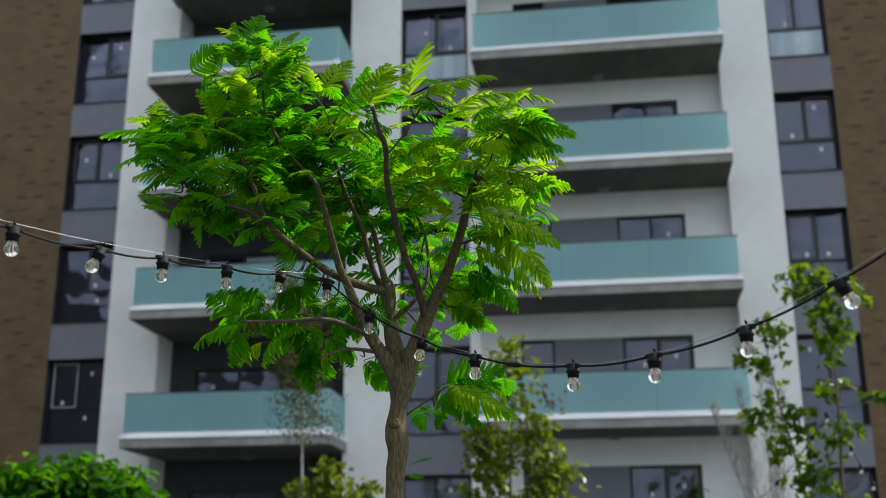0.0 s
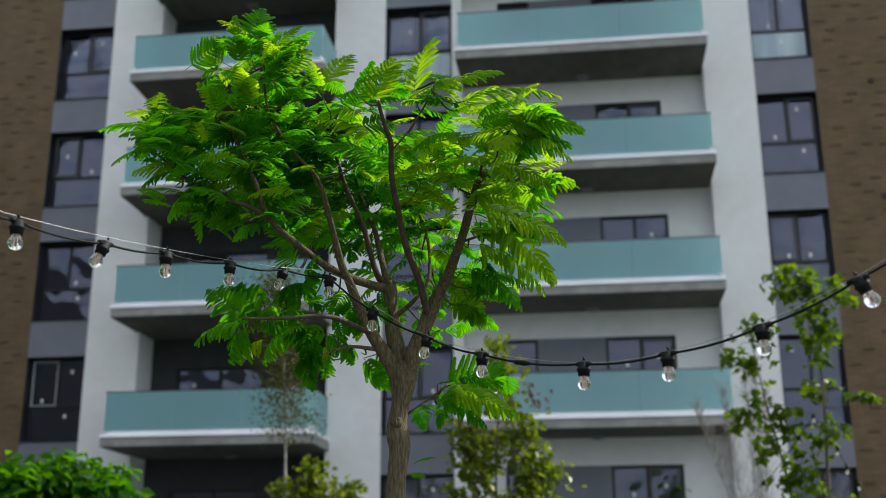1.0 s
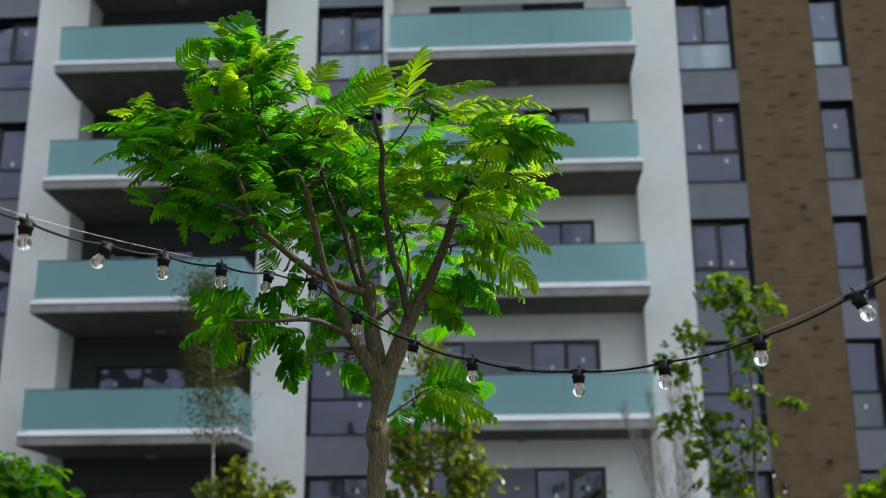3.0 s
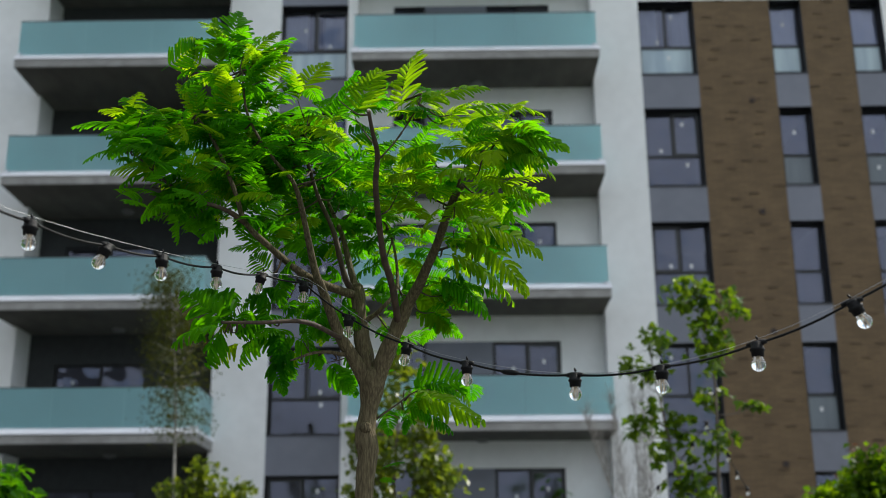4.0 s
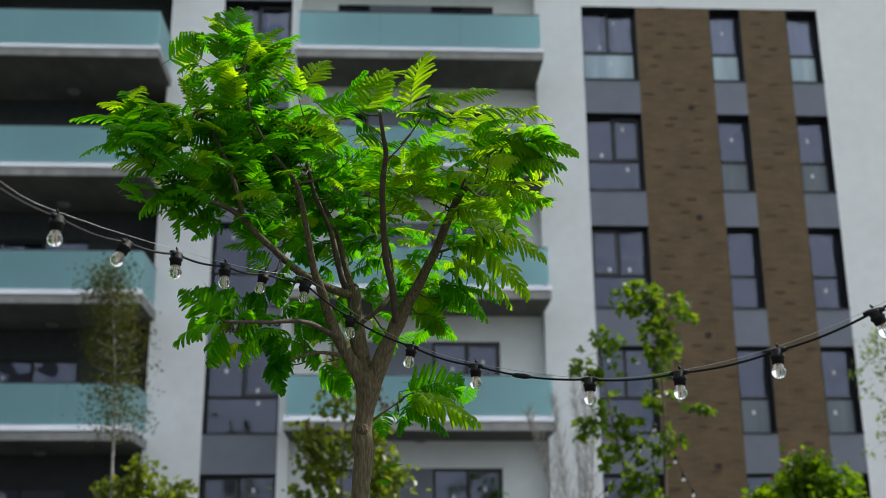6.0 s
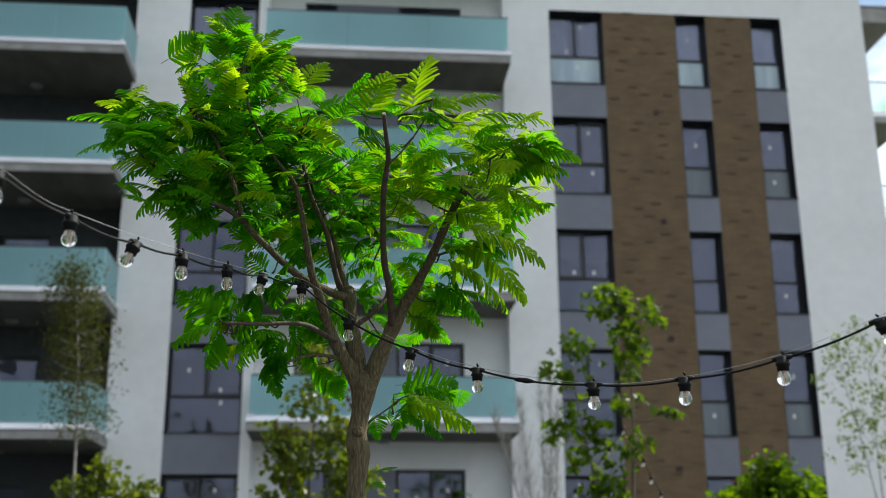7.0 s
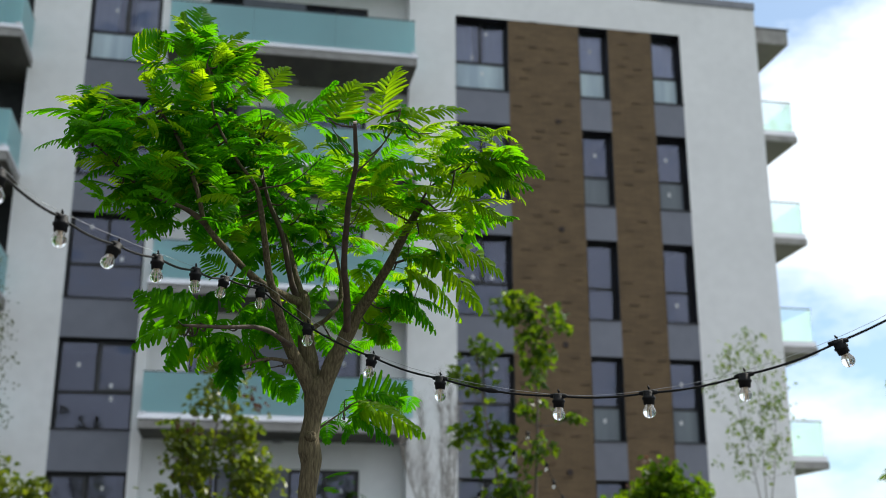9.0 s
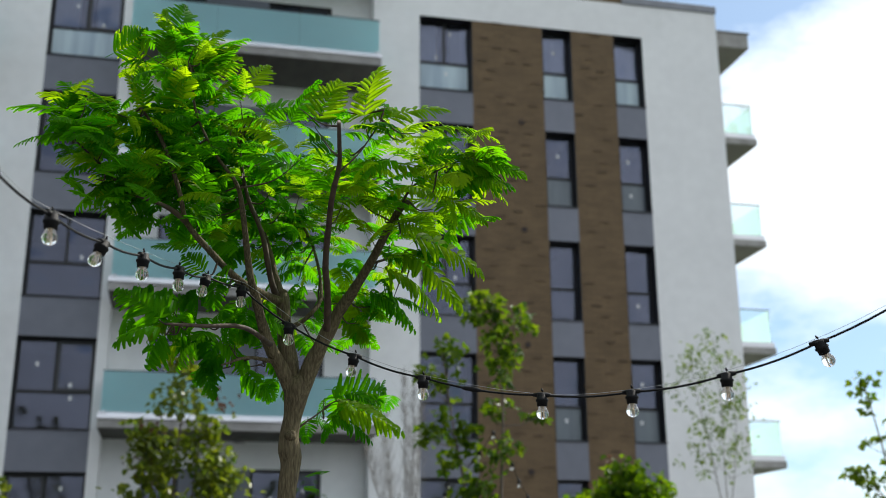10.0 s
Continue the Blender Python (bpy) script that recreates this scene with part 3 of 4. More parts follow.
    # gable slabs get the same shade-coloured underside
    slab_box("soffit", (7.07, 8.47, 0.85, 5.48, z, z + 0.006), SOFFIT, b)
    if not k:
        slab_box("cap", (7.07, 8.53, 0.78, 5.5, z + 0.461, z + 0.50), ROOF_METAL, b, "dark grey metal cap", 0.006)
    if k:
        slab_box("edge_trim", (7.07, 8.46, 0.84, 5.5, z + 0.19, z + 0.33), BAND, b, "white metal edge trim")
        slab_box("glass_panel", (7.10, 8.40, 0.90, 0.918, z + 0.33, z + 1.22), CLEAR, b, "clear pale green glass panel")
        slab_box("glass_panel", (8.40, 8.418, 0.92, 5.4, z + 0.33, z + 1.22), SIDE_GLASS, b, "clear pale green glass panel")
        slab_box("rail", (7.09, 8.43, 0.895, 0.923, z + 1.22, z + 1.245), RAIL, b)


# ---- house plant in front of a balcony door ----
plant = thing("potted_plant", "leafy green house plant in a dark pot on a balcony", "plant", (-3.98, 0.14, 2.35))
part("pot", lathe(bmesh.new(), (0, 0, 0), (0, 0, 1), [(0, 0.12), (0.02, 0.13), (0.28, 0.17), (0.30, 0.18), (0.33, 0.18), (0.33, 0.155), (0.29, 0.15)], 18), SASH, plant, "dark glazed pot", True)
rp = random.Random(8)
stalks = bmesh.new()
verts, faces = [], []
for k in range(30):
    a = rp.uniform(0, 6.28)
    tip = Vector((math.cos(a) * rp.uniform(0.05, 0.34), math.sin(a) * rp.uniform(0.05, 0.22), rp.uniform(0.75, 1.80)))
    tube(stalks, smooth_line([(0, 0, 0.29), (tip.x * 0.3, tip.y * 0.3, tip.z * 0.6), tip], 3), taper(7, 0.009, 0.004), 5)
    d = Vector((math.cos(a), math.sin(a), -0.25)).normalized()
    w = d.cross(Vector((0, 0, 1))).normalized()
    n = rp.uniform(0.16, 0.26)
    i = len(verts)
    for u, v in ((0, 0), (0.28, 0.25), (0.34, 0.5), (0.2, 0.8), (0, 1), (-0.2, 0.8), (-0.34, 0.5), (-0.28, 0.25)):
        verts.append(tip + d * v * n + w * u * n + Vector((0, 0, abs(u) * 0.3 * n - 0.25 * v * v * n)))
    faces += [tuple(i + q for q in (0, 1, 2, 3, 4)), tuple(i + q for q in (0, 4, 5, 6, 7))]
part("stalks", stalks, TWIG, plant, "thin leaf stalks", True)
ob = new("leaves", mesh_of("leaves", verts, faces, BUSH))
ob.parent = plant
tagged(ob, kind="stuff")


# ---- feathery tree ----
def frond_mesh(seed, length, pairs, plen, droop, fold, half=0.0092, wild=1.0):
    """One twice-feathered leaf: an arched midrib, paired pinnae that sag and twist each in its own way, toothed by their leaflets."""
    r = random.Random(seed)
    verts, faces = [], []
    bend = r.uniform(-0.10, 0.10)

    def mid(s):
        return Vector((length * s * (1 - 0.12 * droop * s), length * (bend * s * s + 0.02 * math.sin(s * 2 + seed)), length * (0.22 * s - droop * 0.62 * s * s)))

    for k in range(8):                                   # midrib, three-sided
        a, b = mid(k / 8), mid((k + 1) / 8)
        w = 0.0017 * (1 - 0.07 * k)
        i = len(verts)
        verts += [a + Vector((0, w, 0)), a - Vector((0, w, 0)), a - Vector((0, 0, w)), b + Vector((0, w, 0)), b - Vector((0, w, 0)), b - Vector((0, 0, w))]
        faces += [(i, i + 3, i + 4, i + 1), (i + 1, i + 4, i + 5, i + 2), (i + 2, i + 5, i + 3, i)]
    for j in range(pairs):
        s = 0.18 + 0.82 * j / (pairs - 1)
        o = mid(s)
        t = (mid(min(1, s + 0.03)) - mid(s - 0.03)).normalized()
        for sg in (-1, 1):
            if r.random() < 0.05 * wild:
                continue
            lean = radians(r.gauss(30, 6 * wild) + 32 * s * s)
            out = Vector((0, sg, 0))
            axis = (out * math.cos(lean) + t * math.sin(lean)).normalized()
            up = t.cross(out) * sg
            up = (up if up.z > 0 else -up).normalized()
            up = (up + t * r.gauss(0, 0.28 * wild)).normalized()
            sag = fold * max(0.0, r.gauss(1.0, 0.45 * wild))
            rise = r.gauss(0.0, 0.10 * wild)
            ln = plen * (0.62 + 0.6 * math.sin(math.pi * min(1, 0.15 + s * 0.82)) ** 1.2 - 0.32 * s) * r.uniform(0.80, 1.08)
            m = 10
            side = axis.cross(up).normalized()
            back = t * r.gauss(0.0, 0.10 * wild)
            i = len(verts)
            for q in range(m + 1):
                u = q / m
                o2 = o + axis * ln * u * (1 - 0.25 * sag * u) + up * (rise * ln * u - sag * ln * u * u) + back * (ln * u * u) + Vector((0, 0, -0.35 * sag * ln * u * u))
                wide = half * (0.45 + 0.55 * min(1, u * 5)) * (1 - 0.62 * u ** 4) * (1.0 if q % 2 else 0.82)
                lift = up * wide * 0.35
                verts += [o2 - side * wide + lift + axis * 0.002, o2, o2 + side * wide + lift + axis * 0.002]
            for q in range(m):
                p = i + 3 * q
                faces += [(p, p + 1, p + 4, p + 3), (p + 1, p + 2, p + 5, p + 4)]
    return verts, faces


# 0-2 spread flat, 3-4 arched, 5-6 hanging with their pinnae folded down, 7-8 long and slim
FROND_SHAPES = [frond_mesh(1, 0.27, 11, 0.100, 0.50, 0.14, 0.0098, 0.35), frond_mesh(2, 0.30, 12, 0.102, 0.70, 0.20, 0.0100, 0.45), frond_mesh(3, 0.23, 10, 0.094, 0.40, 0.18, 0.0094, 0.4),
                frond_mesh(4, 0.26, 11, 0.098, 0.95, 0.30, 0.0120, 0.6), frond_mesh(5, 0.23, 10, 0.092, 0.80, 0.38, 0.0125, 0.6),
                frond_mesh(6, 0.22, 9, 0.088, 1.20, 0.60, 0.0150, 0.7), frond_mesh(7, 0.19, 8, 0.082, 1.00, 0.75, 0.0150, 0.8),
                frond_mesh(8, 0.32, 15, 0.074, 0.62, 0.26, 0.0100, 0.5), frond_mesh(9, 0.30, 14, 0.072, 0.85, 0.40, 0.0104, 0.6)]
KINDS = len(FROND_SHAPES)
FRONDS = [mesh_of("leaf", v, f, m) for m in (FROND, SUNNY_YOUNG) for v, f in FROND_SHAPES]


def frond_pose(base, way, size, tilt, spin, face=0.0):
    """A frond's place: its midrib along way, its upper side up, or turned by face towards the yard."""
    x = Vector(way).normalized()
    up = Vector((0, -face, 1)) if abs(x.z) < 0.95 else Vector((0, -1, 0))
    y = up.cross(x).normalized()
    z = x.cross(y)
    return Matrix.Translation(base) @ Matrix((x, y, z)).transposed().to_4x4() @ Matrix.Rotation(tilt, 4, "X") @ Matrix.Rotation(spin, 4, "Z") @ Matrix.Scale(size, 4)


def outer_frond(kind, base, tip, tilt):
    """A frond of the crown's edge, from the twig that bears it out to its tip."""
    end = FROND_SHAPES[kind][0][42]
    x = (tip - base).normalized()
    y = Vector((0, -0.85, 0.5)).cross(x).normalized()
    m = Matrix((x, y, x.cross(y))).transposed().to_4x4() @ Matrix.Rotation(tilt, 4, "X") @ Matrix.Rotation(math.atan2(end.z, end.x), 4, "Y")
    return Matrix.Translation(base) @ m @ Matrix.Scale((tip - base).length / end.length, 4)


def hang_fronds(tree, poses, limit):
    """The nearest fronds as leaves of their own, the rest joined into one mesh."""
    poses.sort(key=lambda p: p[1].translation.y)
    for kind, m in poses[:limit]:
        ob = new("leaf", FRONDS[kind])
        ob.parent = tree
        ob.matrix_basis = Matrix.Translation(-tree.location) @ m
    for young, mat in ((0, FROND), (1, SUNNY_YOUNG)):
        verts, faces = [], []
        for kind, m in poses[limit:]:
            if kind // KINDS == young:
                i = len(verts)
                v, f = FROND_SHAPES[kind % KINDS]
                verts += [m @ q - tree.location for q in v]
                faces += [tuple(i + a for a in g) for g in f]
        ob = new("foliage", mesh_of("foliage", verts, faces, mat))
        ob.parent = tree
        tagged(ob, "young yellow-green feathery leaves, coloured light as if sunlit" if young else "inner deep green feathery leaves", kind="stuff")


tree = thing("feathery_leaf_tree", "young tree with forked grey-brown trunk and feathery bright green leaves", "tree", (-6.50, -22.04, 0))
ROOT = tree.location.copy()


def limb(name, points, r0, r1, sides=10, mat=BARK, label="", rough=0.25, steps=5, bend=1.0, buried=0):
    line = smooth_line([Vector(p) - ROOT for p in points], steps)
    n = len(line)
    radii = [0.8 * (r1 + (r0 - r1) * (1 - i / (n - 1)) ** bend) * (min(1.0, 0.45 + 0.55 * i / buried) if buried else 1) for i in range(n)]
    ob = part(name, tube(bmesh.new(), line, radii, sides, rough, len(points)), mat, tree, label, True)
    return [p + ROOT for p in line]


# trunk with a swollen knot below the fork
line = smooth_line([Vector(p) - ROOT for p in ((-6.50, -22.04, -0.05), (-6.49, -22.05, 0.5), (-6.52, -22.04, 1.1), (-6.50, -22.04, 1.6), (-6.502, -22.04, 1.967),
                                              (-6.490, -22.04, 2.12), (-6.500, -22.04, 2.213), (-6.484, -22.04, 2.32), (-6.475, -22.05, 2.41), (-6.474, -22.05, 2.455))], 6)
radii = []
for q in line:
    r = 0.043 - 0.008 * min(1, q.z / 2.2)
    r += 0.008 * math.exp(-((q.z - 2.17) / 0.045) ** 2) - 0.004 * math.exp(-((q.z - 2.28) / 0.04) ** 2)
    r += 0.018 * max(0.0, min(1, (q.z - 2.30) / 0.13)) + 0.03 * math.exp(-q.z / 0.12)
    r *= math.sqrt(max(0.08, 1 - (max(0.0, q.z - 2.39) / 0.068) ** 2))
    radii.append(r)
part("trunk", tube(bmesh.new(), line, radii, 22, 0.15, 3), BARK, tree, "grooved grey-brown trunk with a knot", True)
part("knot", lathe(bmesh.new(), Vector((-6.492, -22.082, 2.226)) - ROOT, (0.3, -1, 0.5), [(-0.02, 0.026), (-0.004, 0.020), (0.004, 0.010), (0.001, 0.004)], 9), BARK, tree, "rough scar of a lost branch", True)

BOUGHS = []
BOUGHS += limb("branch", [(-6.482, -22.05, 2.33), (-6.530, -22.07, 2.455), (-6.589, -22.10, 2.546), (-6.624, -22.14, 2.632), (-6.656, -22.20, 2.721), (-6.684, -22.25, 2.798), (-6.723, -22.35, 2.996),
                         (-6.754, -22.40, 3.086), (-6.832, -22.45, 3.172), (-6.911, -22.50, 3.309), (-6.939, -22.50, 3.487)], 0.042, 0.005, bend=1.7, buried=5)
BOUGHS += limb("branch", [(-6.475, -22.04, 2.33), (-6.505, -22.035, 2.50), (-6.522, -22.03, 2.590), (-6.542, -22.02, 2.773)], 0.046, 0.033, 12, buried=4)
BOUGHS += limb("branch", [(-6.533, -22.02, 2.741), (-6.599, -22.08, 2.748), (-6.722, -22.20, 2.777), (-6.820, -22.30, 2.839), (-6.921, -22.40, 2.925), (-6.953, -22.45, 3.025),
                         (-7.027, -22.50, 3.200), (-7.103, -22.50, 3.309)], 0.023, 0.006)
BOUGHS += limb("branch", [(-6.921, -22.40, 2.925), (-6.994, -22.45, 2.962), (-7.126, -22.50, 2.997), (-7.227, -22.55, 3.073), (-7.34, -22.56, 3.172)], 0.014, 0.003, 8, TWIG)
BOUGHS += limb("branch", [(-6.548, -22.02, 2.74), (-6.590, -22.06, 2.821), (-6.634, -22.10, 2.991), (-6.701, -22.12, 3.145), (-6.741, -22.20, 3.324), (-6.711, -22.20, 3.442)], 0.0175, 0.005, 8, TWIG)
BOUGHS += limb("branch", [(-6.542, -22.02, 2.75), (-6.578, -22.00, 2.884), (-6.610, -21.98, 3.006), (-6.679, -21.95, 3.171), (-6.718, -21.90, 3.300)], 0.0195, 0.005)
BOUGHS += limb("branch", [(-6.470, -22.05, 2.33), (-6.432, -22.07, 2.475), (-6.383, -22.10, 2.584), (-6.344, -22.12, 2.670), (-6.304, -22.15, 2.732), (-6.234, -22.25, 2.852), (-6.158, -22.40, 3.008), (-6.123, -22.45, 3.044)], 0.048, 0.013, 12, bend=1.2, buried=5)
SNAG = limb("branch", [(-6.372, -22.10, 2.60), (-6.392, -22.25, 2.723), (-6.418, -22.38, 2.813), (-6.429, -22.60, 2.968), (-6.418, -22.70, 3.063), (-6.428, -22.78, 3.111), (-6.439, -22.84, 3.172)], 0.018, 0.0078, 10, TWIG,
            label="bare lopped stem with a pale cut end")
BOUGHS += SNAG
BOUGHS += limb("branch", [(-6.510, -22.03, 2.636), (-6.438, -22.05, 2.688), (-6.386, -22.00, 2.791), (-6.412, -21.90, 3.007), (-6.484, -21.85, 3.169)], 0.013, 0.005, 8)
BOUGHS += limb("branch", [(-6.590, -22.16, 2.545), (-6.700, -22.32, 2.568), (-6.843, -22.42, 2.545), (-6.970, -22.50, 2.528)], 0.014, 0.006, 8, TWIG)
BOUGHS += limb("branch", [(-6.576, -22.10, 2.493), (-6.673, -22.14, 2.495), (-6.768, -22.20, 2.452)], 0.011, 0.004, 8)
BOUGHS += limb("branch", [(-6.463, -22.03, 2.256), (-6.384, -22.00, 2.317), (-6.300, -21.96, 2.377), (-6.148, -21.94, 2.380)], 0.005, 0.002, 6, TWIG)
BOUGHS += limb("branch", [(-6.158, -22.40, 3.008), (-6.113, -22.50, 3.089), (-6.005, -22.70, 3.113), (-5.880, -22.80, 3.122)], 0.007, 0.002, 6, TWIG)
BOUGHS += limb("branch", [(-6.234, -22.25, 2.852), (-6.084, -22.20, 2.911), (-5.936, -22.20, 2.910)], 0.007, 0.002, 6, TWIG)
BOUGHS += limb("branch", [(-6.418, -22.70, 3.043), (-6.349, -22.72, 3.116), (-6.282, -22.72, 3.230), (-6.262, -22.72, 3.295)], 0.005, 0.0015, 6, TWIG)
d = (SNAG[-1] - SNAG[-3]).normalized()
part("cut_end", lathe(bmesh.new(), SNAG[-1] - ROOT - d * 0.004, d, [(0, 0.0066), (0.006, 0.0062)], 10), CUT, tree, "pale sawn end")
d = Vector((0.05, -0.05, 1)).normalized()
part("cut_end", lathe(bmesh.new(), Vector((-6.543, -22.02, 2.765)) - ROOT, d, [(-0.01, 0.026), (0.022, 0.022), (0.030, 0.012)], 10), BARK, tree, "weathered broken stump")

# sprays of leaves: centre, spread, number
SPRAYS = [(-6.93, -22.50, 3.57, 0.08, 8), (-6.88, -22.52, 3.55, 0.07, 4), (-7.03, -22.50, 3.44, 0.126, 9), (-6.87, -22.45, 3.47, 0.126, 9), (-7.09, -22.55, 3.29, 0.115, 9), (-6.93, -22.45, 3.29, 0.147, 12),
          (-6.78, -22.35, 3.31, 0.147, 11), (-6.64, -22.30, 3.36, 0.115, 7), (-7.25, -22.55, 3.24, 0.095, 6), (-7.34, -22.55, 3.20, 0.06, 4), (-7.28, -22.56, 3.30, 0.05, 3), (-7.21, -22.60, 3.10, 0.105, 8), (-7.07, -22.50, 3.11, 0.147, 12),
          (-6.91, -22.40, 3.11, 0.126, 10), (-7.23, -22.55, 3.01, 0.084, 6), (-7.11, -22.50, 2.99, 0.084, 6), (-6.74, -22.25, 3.17, 0.105, 6), (-6.62, -22.00, 3.14, 0.084, 5)]
SPRAYS += [(-6.47, -22.60, 3.33, 0.07, 3), (-6.28, -22.70, 3.27, 0.07, 3), (-6.37, -22.60, 3.16, 0.105, 6), (-6.19, -22.65, 3.20, 0.115, 7), (-6.06, -22.70, 3.15, 0.105, 7), (-5.95, -22.80, 3.10, 0.07, 5),
           (-5.97, -22.75, 3.03, 0.085, 6), (-6.27, -22.50, 3.13, 0.126, 8), (-6.11, -22.50, 3.13, 0.126, 8), (-6.36, -22.40, 3.04, 0.105, 6), (-6.19, -22.35, 3.02, 0.126, 9), (-6.03, -22.45, 3.02, 0.105, 7),
           (-6.04, -22.30, 2.92, 0.105, 7), (-6.06, -22.10, 2.83, 0.075, 4), (-6.15, -22.20, 2.87, 0.115, 8), (-6.28, -22.10, 2.83, 0.095, 7), (-6.18, -22.00, 2.75, 0.095, 6), (-6.10, -22.02, 2.78, 0.085, 4),
           (-6.23, -22.00, 2.68, 0.065, 4), (-6.50, -21.85, 3.00, 0.095, 5)]
SPRAYS += [(-7.03, -22.35, 2.61, 0.075, 5), (-6.96, -22.30, 2.64, 0.075, 5), (-6.98, -22.35, 2.53, 0.065, 5), (-6.83, -22.30, 2.76, 0.06, 3), (-6.82, -22.20, 2.65, 0.085, 6), (-6.72, -22.10, 2.55, 0.085, 6),
           (-6.73, -22.20, 2.49, 0.07, 3), (-6.63, -22.10, 2.48, 0.06, 3), (-6.86, -22.26, 2.60, 0.08, 5), (-6.63, -22.05, 2.63, 0.07, 4), (-6.61, -21.90, 2.68, 0.065, 4), (-6.28, -21.96, 2.38, 0.07, 4), (-6.19, -21.93, 2.35, 0.075, 5), (-6.38, -22.00, 2.31, 0.04, 2)]
SPRAYS += [(-6.75, -22.12, 2.70, 0.08, 4), (-6.38, -21.90, 2.60, 0.05, 2), (-6.42, -21.88, 2.50, 0.05, 2), (-6.66, -21.95, 3.20, 0.11, 5), (-6.58, -21.90, 3.34, 0.09, 4), (-6.48, -21.95, 3.22, 0.09, 4), (-6.45, -21.85, 3.06, 0.08, 4), (-6.84, -22.02, 3.36, 0.10, 5),
           (-6.80, -22.05, 3.22, 0.12, 6), (-6.95, -22.15, 3.20, 0.12, 6), (-6.88, -22.10, 3.05, 0.10, 4), (-6.72, -22.10, 3.38, 0.10, 5), (-6.20, -22.05, 3.02, 0.12, 5), (-6.33, -22.20, 3.20, 0.10, 5), (-5.90, -22.78, 3.10, 0.06, 3),
           (-6.62, -22.10, 3.30, 0.12, 5), (-6.55, -22.05, 3.12, 0.10, 4), (-6.52, -22.40, 3.20, 0.10, 4), (-6.70, -22.00, 2.98, 0.09, 3), (-6.86, -22.30, 2.98, 0.08, 4)]
SPRAYS += [(-7.06, -22.18, 3.32, 0.13, 9), (-6.97, -22.30, 3.22, 0.12, 8), (-7.02, -22.00, 3.38, 0.12, 8), (-6.95, -22.05, 3.25, 0.14, 9), (-6.80, -22.00, 3.12, 0.14, 9), (-7.05, -22.10, 3.10, 0.12, 8), (-6.88, -22.15, 3.36, 0.12, 9), (-6.80, -21.85, 3.40, 0.15, 10), (-6.65, -21.85, 3.28, 0.14, 8), (-6.95, -21.95, 3.42, 0.12, 8), (-6.75, -21.80, 3.20, 0.14, 9), (-6.45, -21.70, 2.92, 0.12, 6), (-6.34, -21.75, 2.76, 0.10, 6), (-6.56, -21.75, 2.74, 0.10, 5)]
# fronds that reach out of the crown: foot, tip, form
HANGING_LEFT = [(-7.27, -22.50, 3.24, -7.57, -22.56, 3.27, 0), (-7.31, -22.50, 3.18, -7.56, -22.46, 3.15, 7), (-7.35, -22.48, 3.18, -7.36, -22.50, 3.39, 2), (-7.19, -22.45, 3.30, -7.31, -22.39, 3.40, 2), (-7.09, -22.50, 3.29, -7.12, -22.56, 3.46, 0), (-7.10, -22.45, 3.03, -7.30, -22.41, 3.01, 4), (-7.11, -22.42, 3.03, -7.17, -22.44, 2.92, 5), (-7.08, -22.40, 3.03, -7.05, -22.34, 2.96, 5)]
CROWN_LEFT = [(-7.02, -22.50, 3.48, -7.05, -22.56, 3.66, 7), (-6.99, -22.48, 3.53, -6.99, -22.44, 3.76, 0), (-6.94, -22.46, 3.52, -6.83, -22.48, 3.66, 7), (-7.07, -22.50, 3.50, -7.21, -22.44, 3.61, 2), (-6.91, -22.44, 3.48, -6.78, -22.50, 3.54, 2), (-6.75, -22.35, 3.43, -6.67, -22.31, 3.61, 0), (-6.70, -22.40, 3.35, -6.47, -22.42, 3.42, 7), (-6.61, -22.15, 3.15, -6.50, -22.09, 3.07, 8)]
CROWN_RIGHT = [(-6.33, -22.72, 3.21, -6.30, -22.70, 3.44, 0), (-6.50, -22.66, 3.22, -6.44, -22.68, 3.39, 2), (-6.56, -22.66, 3.29, -6.38, -22.62, 3.43, 0), (-6.28, -22.72, 3.22, -6.06, -22.74, 3.31, 7), (-6.16, -22.75, 3.19, -5.87, -22.69, 3.24, 7), (-6.05, -22.74, 3.10, -5.79, -22.80, 3.07, 7), (-6.05, -22.72, 3.07, -5.82, -22.68, 3.01, 7), (-6.09, -22.66, 2.99, -5.89, -22.68, 2.92, 7), (-6.18, -22.55, 2.87, -5.86, -22.49, 2.80, 7)]
SKIRT_RIGHT = [(-6.16, -22.26, 2.93, -5.89, -22.32, 2.71, 7), (-6.23, -22.20, 2.86, -5.94, -22.16, 2.71, 8), (-6.25, -22.08, 2.80, -6.03, -22.10, 2.66, 8), (-6.32, -21.98, 2.76, -6.19, -21.92, 2.63, 4), (-6.36, -21.95, 2.36, -6.07, -22.01, 2.27, 8), (-6.36, -21.95, 2.38, -6.13, -21.91, 2.44, 2), (-6.37, -21.97, 2.31, -6.18, -21.99, 2.23, 8)]
SKIRT_LEFT = [(-6.96, -22.45, 2.52, -7.12, -22.51, 2.47, 4), (-6.96, -22.45, 2.53, -7.14, -22.41, 2.65, 3), (-6.97, -22.45, 2.51, -7.02, -22.47, 2.40, 6), (-6.93, -22.40, 2.56, -7.07, -22.34, 2.69, 4), (-6.74, -22.10, 2.55, -6.93, -22.16, 2.52, 3), (-6.81, -21.80, 2.52, -6.86, -21.76, 2.45, 6), (-6.68, -21.80, 2.52, -6.58, -21.82, 2.40, 5), (-6.83, -22.30, 2.76, -6.93, -22.24, 2.84, 2)]
rt = random.Random(21)
poses = []
twig_bm = bmesh.new()
HEART = Vector((-6.55, -22.25, 2.85))
for x, y, z, r, n in SPRAYS:
    c = Vector((x, y, z))
    near = min(BOUGHS, key=lambda q: (q - c).length)
